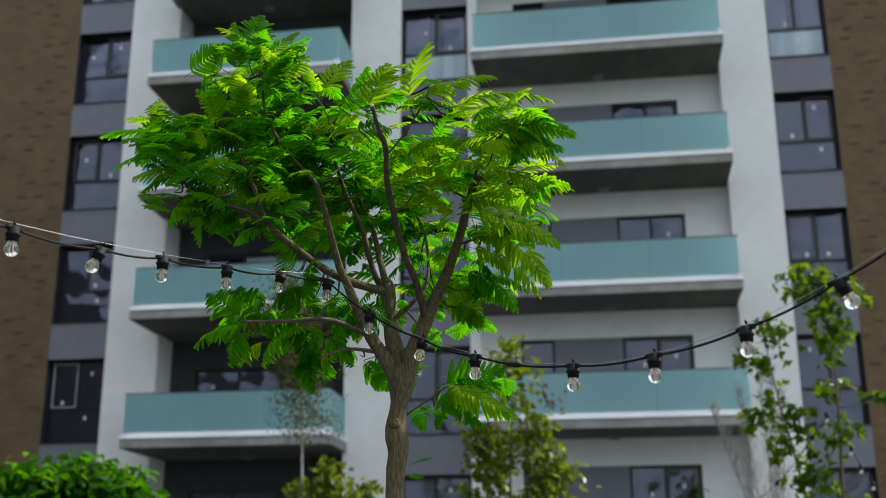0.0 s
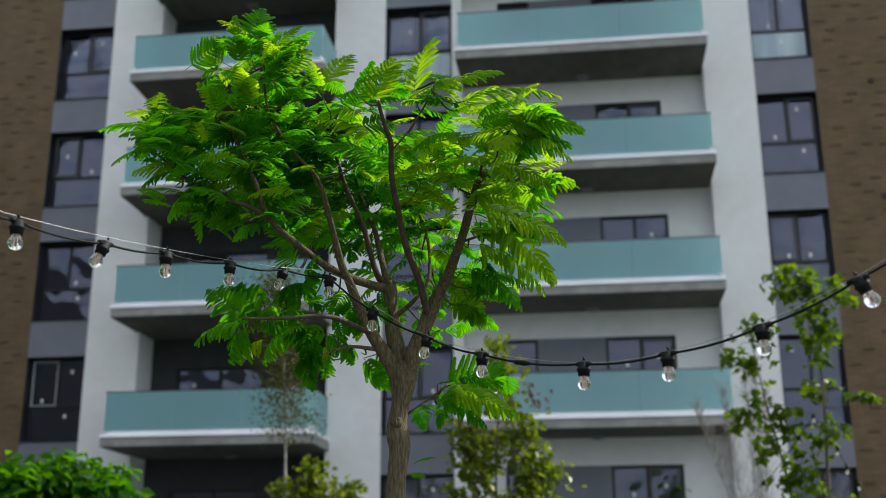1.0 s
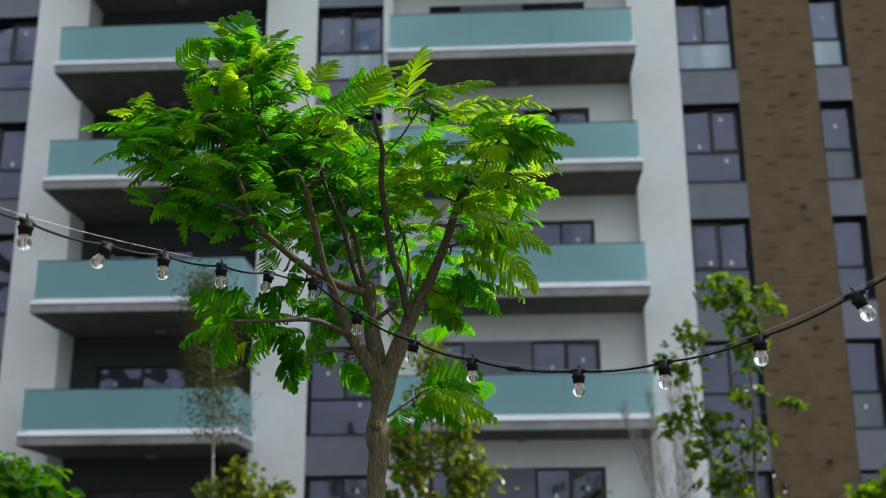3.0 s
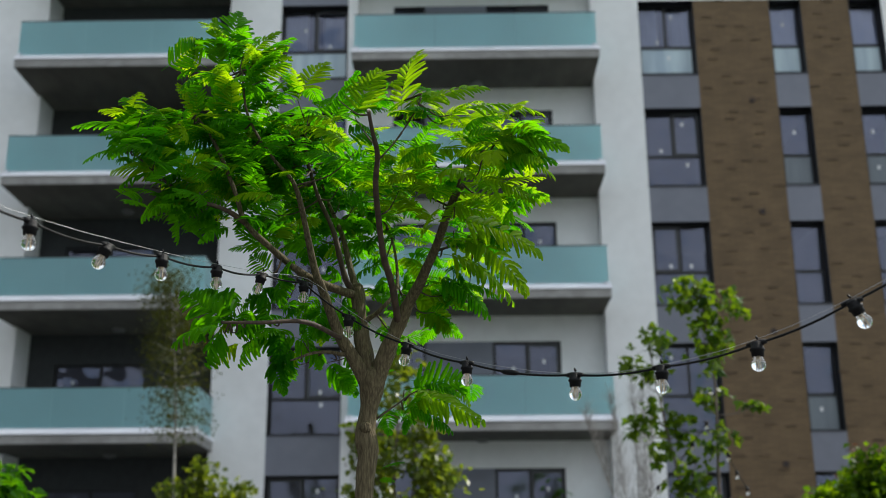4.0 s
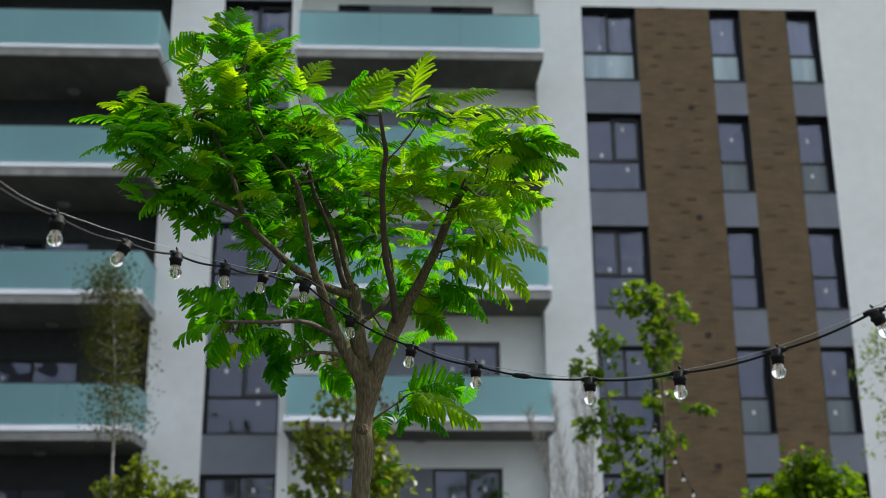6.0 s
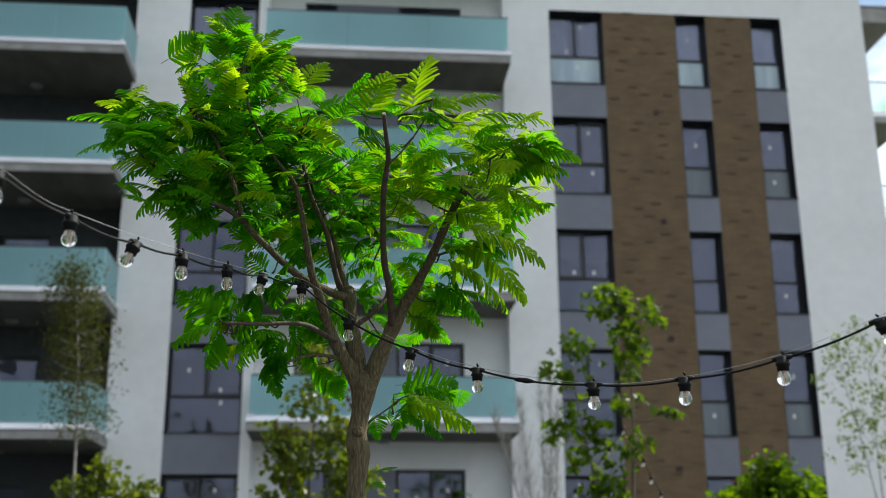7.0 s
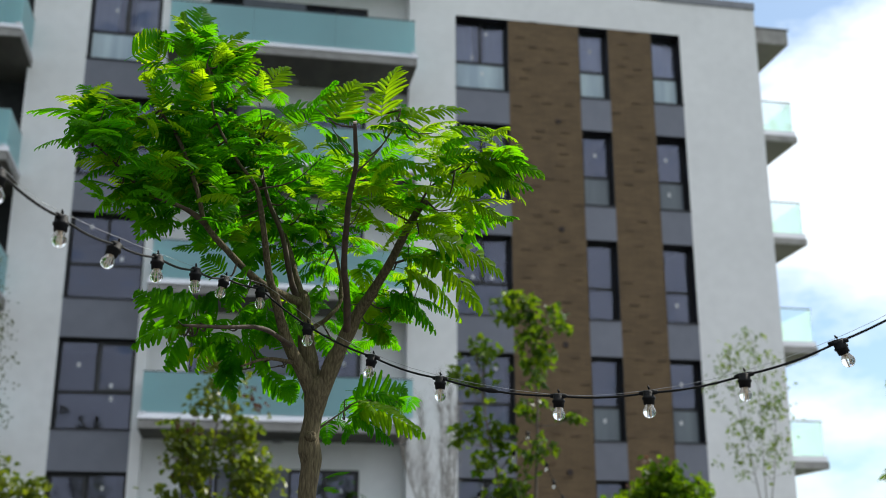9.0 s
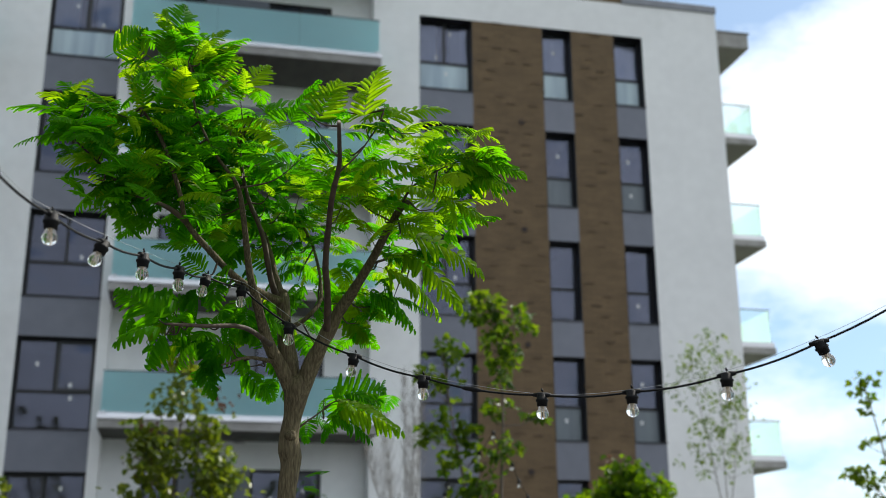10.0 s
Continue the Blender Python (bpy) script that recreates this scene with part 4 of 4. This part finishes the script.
    if (near - c).length > 0.02:
        bow = (near + c) / 2 + Vector((rt.uniform(-0.02, 0.02), rt.uniform(-0.02, 0.02), -0.02))
        ln = smooth_line([near - ROOT, bow - ROOT, c - ROOT], 4)
        tube(twig_bm, ln, taper(len(ln), 0.0042, 0.0014), 5)
    out = (c - near) * 1.2 + (c - HEART).normalized() * 0.30
    low_left = x < -6.5 and z < 2.85
    if -6.85 < x < -6.5 and 2.85 < z < 3.26:
        c.y = max(c.y + 0.12, -22.02)
    right = x > -6.45
    for k in range(max(2, int(n * (1.15 if low_left else 1.9 if not right else 1.75 if z > 3.0 else 1.15)))):
        a = rt.uniform(0, 2 * math.pi)
        way = out.normalized() * 0.7 + Vector((math.cos(a), math.sin(a) * 1.1, rt.uniform(-0.45, 0.55)))
        way.normalize()
        size = rt.uniform(0.44, 0.66) if low_left else rt.uniform(0.50, 0.82) if right and z > 3.0 else rt.uniform(0.46, 0.72) if right else rt.uniform(0.46, 0.76)
        kind = rt.choice((3, 4, 5, 5, 6, 2) if low_left else (0, 1, 2, 3, 7, 7, 8) if z > 3.05 or right else (0, 2, 3, 4, 5, 8))
        # most light leaves sit high on the right: sunlight put into the leaf colour
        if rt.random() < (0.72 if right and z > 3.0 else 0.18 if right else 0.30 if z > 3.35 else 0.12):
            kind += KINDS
        base = c - way * 0.12 * size + Vector([max(-1.3, min(1.3, rt.gauss(0, s))) for s in (1, 1.2, 0.9)]) * r * 0.85 + Vector((0, 0.05, 0))
        poses.append((kind, frond_pose(base, way, size, rt.gauss(0, 0.35), rt.uniform(-0.2, 0.2), rt.uniform(-0.2, 1.1))))
# each group's share of leaves in the light, sunlit colour
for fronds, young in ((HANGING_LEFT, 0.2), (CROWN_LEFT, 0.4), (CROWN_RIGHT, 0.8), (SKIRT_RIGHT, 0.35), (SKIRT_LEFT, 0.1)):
    reach = 0.72 if fronds is HANGING_LEFT else 0.9
    for x0, y0, z0, x1, y1, z1, kind in fronds:
        foot, tip = Vector((x0, y0, z0)), Vector((x1, y1, z1))
        near = min(BOUGHS, key=lambda q: (q - foot).length)
        if (near - foot).length > 0.02:
            bow = near.lerp(foot, 0.5) + Vector((rt.uniform(-0.015, 0.015), 0.01, -0.02))
            ln = smooth_line([near - ROOT, bow - ROOT, foot - ROOT], 4)
            tube(twig_bm, ln, taper(len(ln), 0.0042, 0.0016), 5)
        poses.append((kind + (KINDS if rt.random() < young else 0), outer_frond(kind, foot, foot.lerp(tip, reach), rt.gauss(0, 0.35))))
poses.append((2, frond_pose((-6.452, -22.06, 2.06), (1, -0.2, 0.35), 0.45, 0.2, 0)))
poses.append((2, frond_pose((-6.452, -22.06, 2.03), (0.8, -0.3, -0.1), 0.3, 0.5, 0)))
part("twig_growth", twig_bm, TWIG, tree, "thin dark twigs", True)["kind"] = "stuff"
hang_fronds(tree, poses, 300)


# ---- slender trees and shrubs of the lawn ----
def leaf_cloud(spots, size, seed, lobed=True):
    """Many small folded leaves round the given spots: (place, spread, number)."""
    r = random.Random(seed)
    verts, faces = [], []
    shape = [(0, 0), (0.30, 0.34), (0.22, 0.62), (0, 1.0), (-0.22, 0.62), (-0.30, 0.34)] if not lobed else [(0, 0), (0.34, 0.10), (0.50, 0.45), (0.24, 0.55), (0, 1.0), (-0.24, 0.55), (-0.50, 0.45), (-0.34, 0.10)]
    if lobed == "round":
        shape = [(0, 0), (0.36, 0.16), (0.47, 0.50), (0.27, 0.85), (0, 1.0), (-0.27, 0.85), (-0.47, 0.50), (-0.36, 0.16)]
    h = len(shape) // 2
    for c, spread, count in spots:
        for k in range(count):
            d = Vector((r.gauss(0, 1), r.gauss(0, 1), r.gauss(0, 0.8)))
            p = Vector(c) + d * spread * 0.5
            q = Euler((r.gauss(-0.5, 0.6), r.gauss(0, 0.5), r.uniform(0, 6.28))).to_matrix()
            s = size * r.uniform(0.65, 1.25)
            i = len(verts)
            for u, v in shape:
                verts.append(p + q @ Vector((u * s, v * s, abs(u) * s * 0.45 - 0.18 * v * v * s)))
            faces.append(tuple(i + a for a in range(0, h + 1)))
            faces.append(tuple(i + a for a in (0, *range(h, len(shape)))))
    return verts, faces


def slender_tree(name, label, category, base, stems, bark, leaf, size, r0, twig_from, reach, per_twig, twigs, seed, lobed=True, spread=0.16, droop=0.0, thin=0.45, clumps=()):
    """Upright stems with short side twigs, each carrying small groups of leaves; points are from the tree's foot."""
    t = thing(name, label, category, base)
    r = random.Random(seed)
    spots, wood = [], []
    tb = bmesh.new()
    for points in stems:
        line = smooth_line([Vector(p) for p in points], 6)
        part("trunk", tube(bmesh.new(), line, taper(len(line), r0, r0 * 0.2), 8, 0.2, seed), bark, t, "", True)
        wood += line
        top = line[-1].z
        up = [q for q in line if q.z > twig_from]
        for k in range(twigs):
            q = up[int((len(up) - 1) * (k + r.random()) / twigs)]
            f = 1 - (q.z - twig_from) / max(0.1, top - twig_from)
            a = r.uniform(0, 6.28)
            ln = reach * (0.3 + 0.7 * f ** 0.8) * r.uniform(0.5, 1.1)
            e = q + Vector((math.cos(a) * ln, math.sin(a) * ln, ln * r.uniform(0.5, 1.1) - droop * ln))
            if not leaf:
                e = q + Vector((math.cos(a) * ln * 0.5, math.sin(a) * ln * 0.5, ln * r.uniform(0.7, 1.8)))
                for w in range(3):
                    s2 = q.lerp(e, r.uniform(0.3, 0.8))
                    tube(tb, [s2, s2 + Vector((r.gauss(0, 0.07), r.gauss(0, 0.07), r.uniform(0.1, 0.3)))], [0.0022, 0.0012], 3)
            m = (q + e) / 2 + Vector((r.gauss(0, 0.05 * ln), r.gauss(0, 0.05 * ln), -0.06 * ln))
            tube(tb, smooth_line([q, m, e], 3), taper(7, r0 * (0.28 if leaf else 0.2), r0 * 0.1), 5)
            for u in (thin, 0.75, 1.0):
                spots.append((q.lerp(e, u), spread, per_twig if u > 0.5 else max(0, per_twig - 2)))
        spots.append((line[-1], spread, per_twig * 2))
    for x, y, z, wide, count in clumps:
        c = Vector((x, y, z))
        q = min(wood, key=lambda p: (p - c).length + 2.5 * max(0.0, p.z - c.z + 0.1))
        tube(tb, smooth_line([q, q.lerp(c, 0.5) + Vector((0, 0, -0.04)), c], 3), taper(7, r0 * 0.3, r0 * 0.1), 5)
        for k in range(max(2, count // 9)):
            e = c + Vector((r.gauss(0, 1), r.gauss(0, 1), r.gauss(0, 0.9))) * wide * 0.6
            tube(tb, [q.lerp(c, 0.6), q.lerp(c, 0.6).lerp(e, 0.6) + Vector((0, 0, 0.02)), e], [r0 * 0.14, r0 * 0.1, r0 * 0.06], 4)
            spots.append((e, wide * 0.62, 9))
    part("twig_growth", tb, bark, t, "thin side twigs", True)["kind"] = "stuff"
    if leaf:
        v, f = leaf_cloud(spots, size, seed + 5, lobed)
        ob = new("crown", mesh_of("crown", v, f, leaf))
        ob.parent = t
        tagged(ob, kind="stuff")
    return t


slender_tree("slender_tree", "slim upright tree with two stems and fresh green lobed leaves", "tree", (-3.42, -13.7, 0),
             [((0.10, 0, 0), (0.08, 0, 1.6), (0.10, 0, 2.8), (0.14, 0, 3.8), (0.10, 0.05, 4.5), (0.04, 0.0, 5.02)),
              ((0.02, 0.1, 0), (-0.16, 0.1, 1.6), (-0.30, 0.05, 2.7), (-0.46, 0.0, 3.5), (-0.58, -0.02, 4.30))],
             BROWN_BARK, MAPLE, 0.112, 0.026, 2.4, 0.28, 2, 8, 31, lobed=True, spread=0.16,
             clumps=((0.10, 0, 4.86, 0.22, 73), (0.36, -0.05, 4.70, 0.21, 61), (-0.14, 0.05, 4.84, 0.17, 48), (0.0, 0, 5.04, 0.12, 24), (0.06, 0.1, 4.42, 0.22, 61), (0.18, -0.1, 4.12, 0.18, 48), (0.36, 0.1, 4.34, 0.11, 24),
                     (-0.58, 0, 4.28, 0.18, 61), (-0.66, 0.05, 3.92, 0.17, 48), (-0.62, -0.05, 3.54, 0.21, 61), (-0.84, 0, 3.40, 0.11, 24), (-0.42, 0.05, 3.20, 0.19, 48), (0.10, 0, 3.70, 0.16, 36), (0.18, 0.05, 3.24, 0.19, 48),
                     (-0.04, 0, 2.84, 0.21, 48), (-0.29, 0, 2.80, 0.19, 48), (0.62, 0, 3.64, 0.13, 24), (-0.22, 0.05, 3.42, 0.16, 36)))
slender_tree("slender_tree", "slim tree with olive green leaves and a reddish top", "tree", (-6.95, -12.0, 0),
             [((0, 0, 0), (0.02, 0, 1.5), (0.0, 0, 3.0), (0.05, 0, 3.9), (0.04, 0, 4.6)), ((0.05, 0.1, 0), (0.16, 0.05, 1.6), (0.22, 0, 2.8), (0.30, 0, 3.7)),
              ((-0.05, 0.05, 0), (-0.16, 0.05, 1.6), (-0.24, 0, 2.8), (-0.34, 0, 3.6)), ((0.1, 0.05, 0), (0.3, 0.05, 1.6), (0.5, 0, 2.5), (0.62, 0, 3.2))],
             BROWN_BARK, OLIVE, 0.088, 0.022, 2.2, 0.50, 12, 14, 47, lobed="round", spread=0.19)
v, f = leaf_cloud([((-6.95 + 0.55, -12.0, 3.95), 0.18, 14), ((-6.95 + 0.42, -12.0, 4.1), 0.14, 9), ((-6.95 - 0.42, -12.05, 3.2), 0.2, 16), ((-6.95 - 0.30, -12.05, 3.6), 0.2, 14), ((-6.95 - 0.2, -12.1, 2.7), 0.25, 14)], 0.07, 3)
ob = new("reddish_leaves", mesh_of("reddish_leaves", [q - Vector((-6.95, -12.0, 0)) for q in v], f, RED_LEAF))
ob.parent = bpy.data.objects["slender_tree.001"]
tagged(ob, "withered reddish-brown leaves", kind="stuff")
slender_tree("birch_tree", "thin pale-barked birch with sparse small dark leaves", "tree", (-10.72, -8.2, 0),
             [((0.12, 0, 0), (0.1, 0, 2), (0.08, 0, 3.4), (0.02, 0, 4.8), (-0.1, 0, 6.0), (-0.2, 0, 6.7))],
             PALE_BARK, FINE, 0.055, 0.033, 4.0, 0.60, 26, 64, 53, lobed=False, spread=0.34, droop=0.5)
slender_tree("birch_tree", "thin pale young tree with light green leaves", "tree", (1.80, -9.0, 0),
             [((0.05, 0, 0), (0.03, 0, 2), (0.0, 0, 3.4), (0.02, 0, 4.6), (-0.02, 0, 5.75)), ((0.0, 0.05, 0), (-0.02, 0.05, 2.4), (-0.2, 0, 3.7), (-0.42, 0, 4.9), (-0.45, 0, 5.5)), ((0.05, 0.1, 0), (0.05, 0.1, 2.4), (0.22, 0, 3.8), (0.30, 0, 4.9))],
             PALE_BARK, PALE_LEAF, 0.085, 0.014, 3.3, 0.42, 3, 20, 59, lobed=False, spread=0.22,
             clumps=((-0.43, 0, 5.62, 0.15, 18), (-0.02, 0, 5.74, 0.17, 27), (0.26, 0, 5.40, 0.20, 36), (-0.20, 0, 5.26, 0.22, 36), (-0.58, 0, 4.96, 0.20, 27), (0.02, 0, 4.90, 0.24, 36), (0.28, 0, 4.60, 0.20, 27), (-0.42, 0, 4.42, 0.24, 36),
                     (-0.14, 0, 4.24, 0.22, 27), (-0.54, 0, 3.95, 0.20, 27), (0.24, 0, 3.97, 0.18, 18), (-0.33, 0, 3.60, 0.20, 18)))
slender_tree("bare_shrub", "leafless pale grey shrub with upright twigs", "shrub", (-3.25, -7.6, 0),
             [((0.0, 0, 0), (-0.02, 0, 2), (0.0, 0, 3.8), (-0.03, 0, 5.25)), ((0.05, 0, 0), (0.1, 0, 2), (0.22, 0, 3.6), (0.28, 0, 4.7)), ((-0.05, 0.05, 0), (-0.12, 0, 2), (-0.28, 0, 3.6), (-0.4, 0, 4.8)),
              ((-0.05, -0.05, 0), (-0.25, 0, 2.4), (-0.6, 0, 3.7), (-0.85, 0, 4.5)), ((0, -0.05, 0), (0.04, -0.1, 2.2), (0.1, -0.1, 3.6), (0.13, -0.1, 5.0))],
             PALE_BARK, None, 0.05, 0.016, 2.6, 0.40, 0, 70, 61)
slender_tree("shrub", "loose shrub with yellow-green leaves at the foot of a birch", "shrub", (-10.15, -8.0, 0),
             [((0, 0, 0), (0.02, 0, 1.6), (0.0, 0, 2.8), (-0.05, 0, 3.55)), ((0.1, 0, 0), (0.2, 0, 1.6), (0.35, 0, 2.6), (0.45, 0, 3.2)), ((-0.1, 0, 0), (-0.2, 0, 1.6), (-0.4, 0, 2.6), (-0.5, 0, 3.2))],
             BROWN_BARK, OLIVE, 0.095, 0.018, 1.8, 0.5, 11, 18, 67, lobed="round", spread=0.22)
slender_tree("bushy_tree", "dense rounded shrub with bright green leaves", "shrub", (-0.25, -9.7, 0),
             [((0, 0, 0), (0.05, 0, 1.6), (0.05, 0, 2.7), (0.08, 0, 3.45)), ((0.1, 0, 0), (0.2, 0, 1.6), (0.38, 0, 2.5), (0.5, 0, 2.95)), ((-0.1, 0, 0), (-0.25, 0, 1.6), (-0.5, 0, 2.5), (-0.62, 0, 2.85)),
              ((0.0, 0.1, 0), (0.0, 0.3, 1.6), (-0.2, 0.4, 2.5), (-0.25, 0.4, 3.1)), ((0.0, -0.1, 0), (0.0, -0.3, 1.6), (0.25, -0.4, 2.5), (0.28, -0.4, 3.15))],
             BROWN_BARK, BUSH_DULL, 0.11, 0.02, 1.7, 0.50, 13, 24, 71, lobed="round", spread=0.24)
slender_tree("bushy_tree", "broad leafy shrub with drooping bright green fingered leaves", "shrub", (-11.75, -14.0, 0),
             [((0, 0, 0), (0.05, 0, 1.4), (0.1, 0, 2.3), (0.15, 0, 2.92)), ((0.1, 0, 0), (0.3, 0, 1.3), (0.55, 0, 2.2), (0.66, 0, 2.72)), ((-0.1, 0, 0), (-0.3, 0, 1.4), (-0.5, 0, 2.3), (-0.6, 0, 2.8)),
              ((-0.1, 0, 0), (-0.6, 0, 1.4), (-0.9, 0, 2.2), (-1.1, 0, 2.7)), ((0, 0.1, 0), (0.1, 0.3, 1.4), (0.35, 0.4, 2.3), (0.4, 0.4, 2.8)), ((0, -0.1, 0), (-0.1, -0.3, 1.4), (-0.15, -0.4, 2.3), (-0.2, -0.4, 2.8))],
             BROWN_BARK, BUSH, 0.165, 0.02, 1.6, 0.38, 18, 24, 83, lobed=False, spread=0.27)
slender_tree("slender_tree", "slim dark sapling with sparse purple-brown leaves", "tree", (-0.10, -8.6, 0),
             [((0, 0, 0), (0.02, 0, 2), (-0.02, 0, 3.0), (0.02, 0, 3.75))], BROWN_BARK, RED_LEAF, 0.08, 0.012, 2.9, 0.35, 2, 8, 73, spread=0.12)
slender_tree("slender_tree", "slim tree with sparse green leaves on upright twigs", "tree", (1.42, -14.0, 0),
             [((0.15, 0, 0), (0.13, 0, 1.6), (0.05, 0, 2.8), (-0.08, 0, 3.6), (-0.20, 0, 4.15)), ((0.15, 0.05, 0), (0.2, 0.05, 1.6), (0.1, 0, 2.4), (-0.1, 0, 2.75), (-0.42, 0, 3.0)),
              ((0.2, 0.05, 0), (0.26, 0.05, 1.6), (0.3, 0, 2.8), (0.32, 0, 3.7))], BROWN_BARK, MAPLE, 0.10, 0.02, 2.5, 0.3, 4, 9, 79, spread=0.13)


# ---- string of lamps draped over the tree ----
def lamp_string(label, bulbs, lead_in, lead_out, sag, scale=1.0, tilts=None, wire_line=None, connector=None):
    """A rubber cable with black lamp holders and clear bulbs; bulbs are the globe centres."""
    s = thing("string_light", label, "string light", bulbs[0])
    o = Vector(bulbs[0])
    tops = []
    for i, b in enumerate(bulbs):
        b = Vector(b) - o
        ax = Vector((tilts or {}).get(i, (0, 0, -1))).normalized()
        top = b - ax * 0.063 * scale
        tops.append(top)
        k = scale
        h = part("lamp_holder", lathe(bmesh.new(), top - ax * 0.006 * k, ax, [(0, 0.012 * k), (0.003 * k, 0.0175 * k), (0.019 * k, 0.018 * k), (0.021 * k, 0.0215 * k), (0.027 * k, 0.0215 * k),
                 (0.029 * k, 0.0185 * k), (0.044 * k, 0.0175 * k), (0.045 * k, 0.0125 * k)], 14), RUBBER, s, "black ribbed lamp holder", True)
        side = ((Vector(bulbs[min(i + 1, len(bulbs) - 1)]) - Vector(bulbs[max(i - 1, 0)])) * Vector((1, 1, 0.6))).normalized()
        sleeve = bmesh.new()
        tube(sleeve, [top - side * 0.030 * k, top - side * 0.012 * k, top + side * 0.012 * k, top + side * 0.030 * k], [0.0062 * k, 0.0095 * k, 0.0095 * k, 0.0062 * k], 8)
        part("cable_sleeve", sleeve, RUBBER, h, "", True)
        lug = top - ax * 0.012 * k
        part("hook", tube(bmesh.new(), [lug + side * 0.004 * k, lug - ax * 0.006 * k, lug - ax * 0.011 * k], [0.004 * k, 0.0032 * k, 0.002 * k], 6), RUBBER, h, "", True)
        prof = [(0.038, 0.011), (0.044, 0.0135)] + [(0.0645 - 0.0205 * math.cos(a), 0.0205 * math.sin(a)) for a in [math.pi * q / 11 for q in range(3, 12)]]
        g = part("bulb", lathe(bmesh.new(), top - ax * 0.003 * k, ax, [(d * k, r * k) for d, r in prof], 18), BULB, h, "clear glass globe bulb, unlit", True)
        fb = bmesh.new()
        sv = ax.orthogonal().normalized()
        for q in range(4):
            w = (Matrix.Rotation(q * math.pi / 2 + i, 3, ax) @ sv) * 0.0055 * k
            tube(fb, [top + ax * 0.047 * k + w * 0.6, top + ax * 0.077 * k + w], [0.0011 * k, 0.0011 * k], 4)
        lathe(fb, top + ax * 0.037 * k, ax, [(0, 0.006 * k), (0.012 * k, 0.003 * k)], 6)
        part("filament", fb, FILAMENT, h, "pale upright filaments")
    pts = [Vector(p) - o for p in lead_in] + tops + [Vector(p) - o for p in lead_out]
    dense = []
    for a, b in zip(pts, pts[1:]):
        n = 7
        for q in range(n):
            u = q / n
            dense.append(a.lerp(b, u) - Vector((0, 0, sag * 4 * u * (1 - u) * (b - a).length)))
    dense.append(pts[-1])
    part("cable", tube(bmesh.new(), dense, [0.0038 * scale] * len(dense), 7), RUBBER, s, "black rubber cable", True)
    if wire_line:
        wl_pts = smooth_line([Vector(p) - o for p in wire_line], 3)
        part("support_wire", tube(bmesh.new(), wl_pts, [0.0007] * len(wl_pts), 5), WIRE, s, "thin galvanised support wire", True)
    if connector is not None:
        a, b = tops[connector], tops[connector + 1]
        u = (b - a).normalized()
        m = a.lerp(b, 0.42) - Vector((0, 0, sag * 0.95 * (b - a).length))
        part("cable_joint", tube(bmesh.new(), [m - u * 0.035, m - u * 0.02, m - u * 0.004, m + u * 0.004, m + u * 0.02, m + u * 0.035], [0.005, 0.0078, 0.0078, 0.0092, 0.0078, 0.005], 8), RUBBER, s, "black screw joint in the cable", True)
    return s


BULBS = [(-7.33, -23.90, 2.480), (-7.232, -23.61, 2.474), (-7.148, -23.315, 2.508), (-7.033, -23.083, 2.537), (-6.932, -22.785, 2.587), (-6.855, -22.46, 2.655), (-6.713, -22.303, 2.662),
         (-6.541, -22.351, 2.520), (-6.334, -22.492, 2.387), (-6.120, -22.692, 2.280), (-5.800, -22.978, 2.184), (-5.573, -23.157, 2.171), (-5.344, -23.329, 2.200), (-5.11, -23.50, 2.276)]
WIRE_LINE = [(x, y, z - 0.017) for x, y, z in [(-7.60, -24.80, 2.68), (-7.33, -23.86, 2.578), (-7.23, -23.59, 2.568), (-7.02, -23.05, 2.630), (-6.85, -22.52, 2.722), (-6.70, -22.31, 2.752), (-6.54, -22.40, 2.612),
             (-6.35, -22.54, 2.472), (-6.12, -22.69, 2.365), (-5.80, -22.93, 2.272), (-5.57, -23.13, 2.258), (-5.34, -23.32, 2.290), (-5.11, -23.50, 2.370), (-4.87, -23.70, 2.50), (-4.3, -24.2, 2.85)]]
lamp_string("black festoon cable with clear unlit globe bulbs draped over a tree", BULBS, [(-7.60, -24.80, 2.64), (-7.46, -24.3, 2.575)], [(-4.88, -23.69, 2.475), (-4.3, -24.2, 2.82)], 0.035, 0.94,
            tilts={2: (-0.35, -0.2, -1), 5: (-0.25, 0, -1), 8: (-0.2, 0, -1), 13: (0.55, 0.1, -1)}, wire_line=WIRE_LINE, connector=9)
FAR = [(-4.00, -13.80, 2.66), (-3.60, -13.80, 3.12), (-3.43, -13.80, 3.35), (-3.22, -13.80, 3.00), (-3.14, -13.80, 2.81), (-3.04, -13.80, 2.64)]
lamp_string("black festoon cable with clear bulbs hung on a slim tree", FAR, [(-4.5, -13.8, 2.35)], [(-2.9, -13.8, 2.3)], 0.06)

# ---- dark dashes on the piers, joint shadows put into colour ----
count = 0
for pier, x0, x1, z1 in PIERS:
    right = x0 > -5
    lo, hi = (2.6, 16.2) if right else (4.0, 18.5)
    xa, xb = (x0, x1) if right else (-21.4, x1)
    row = 0
    z = lo
    while z < hi and count < 560:
        x = xa + 0.2 + (0.33 if row % 2 else 0.0) + rng.uniform(0, 0.12)
        while x < xb - 0.16:
            if rng.random() < 0.66:
                ob = new("brick", joint_dash_mesh)
                ob.parent = pier
                ob.location = (x + rng.uniform(-0.16, 0.16), 0.012, round((z + rng.choice((0, 0, 0.066, 0.132))) / 0.066) * 0.066)
                count += 1
            x += 0.66
        z += 0.33
        row += 1
    count = 0
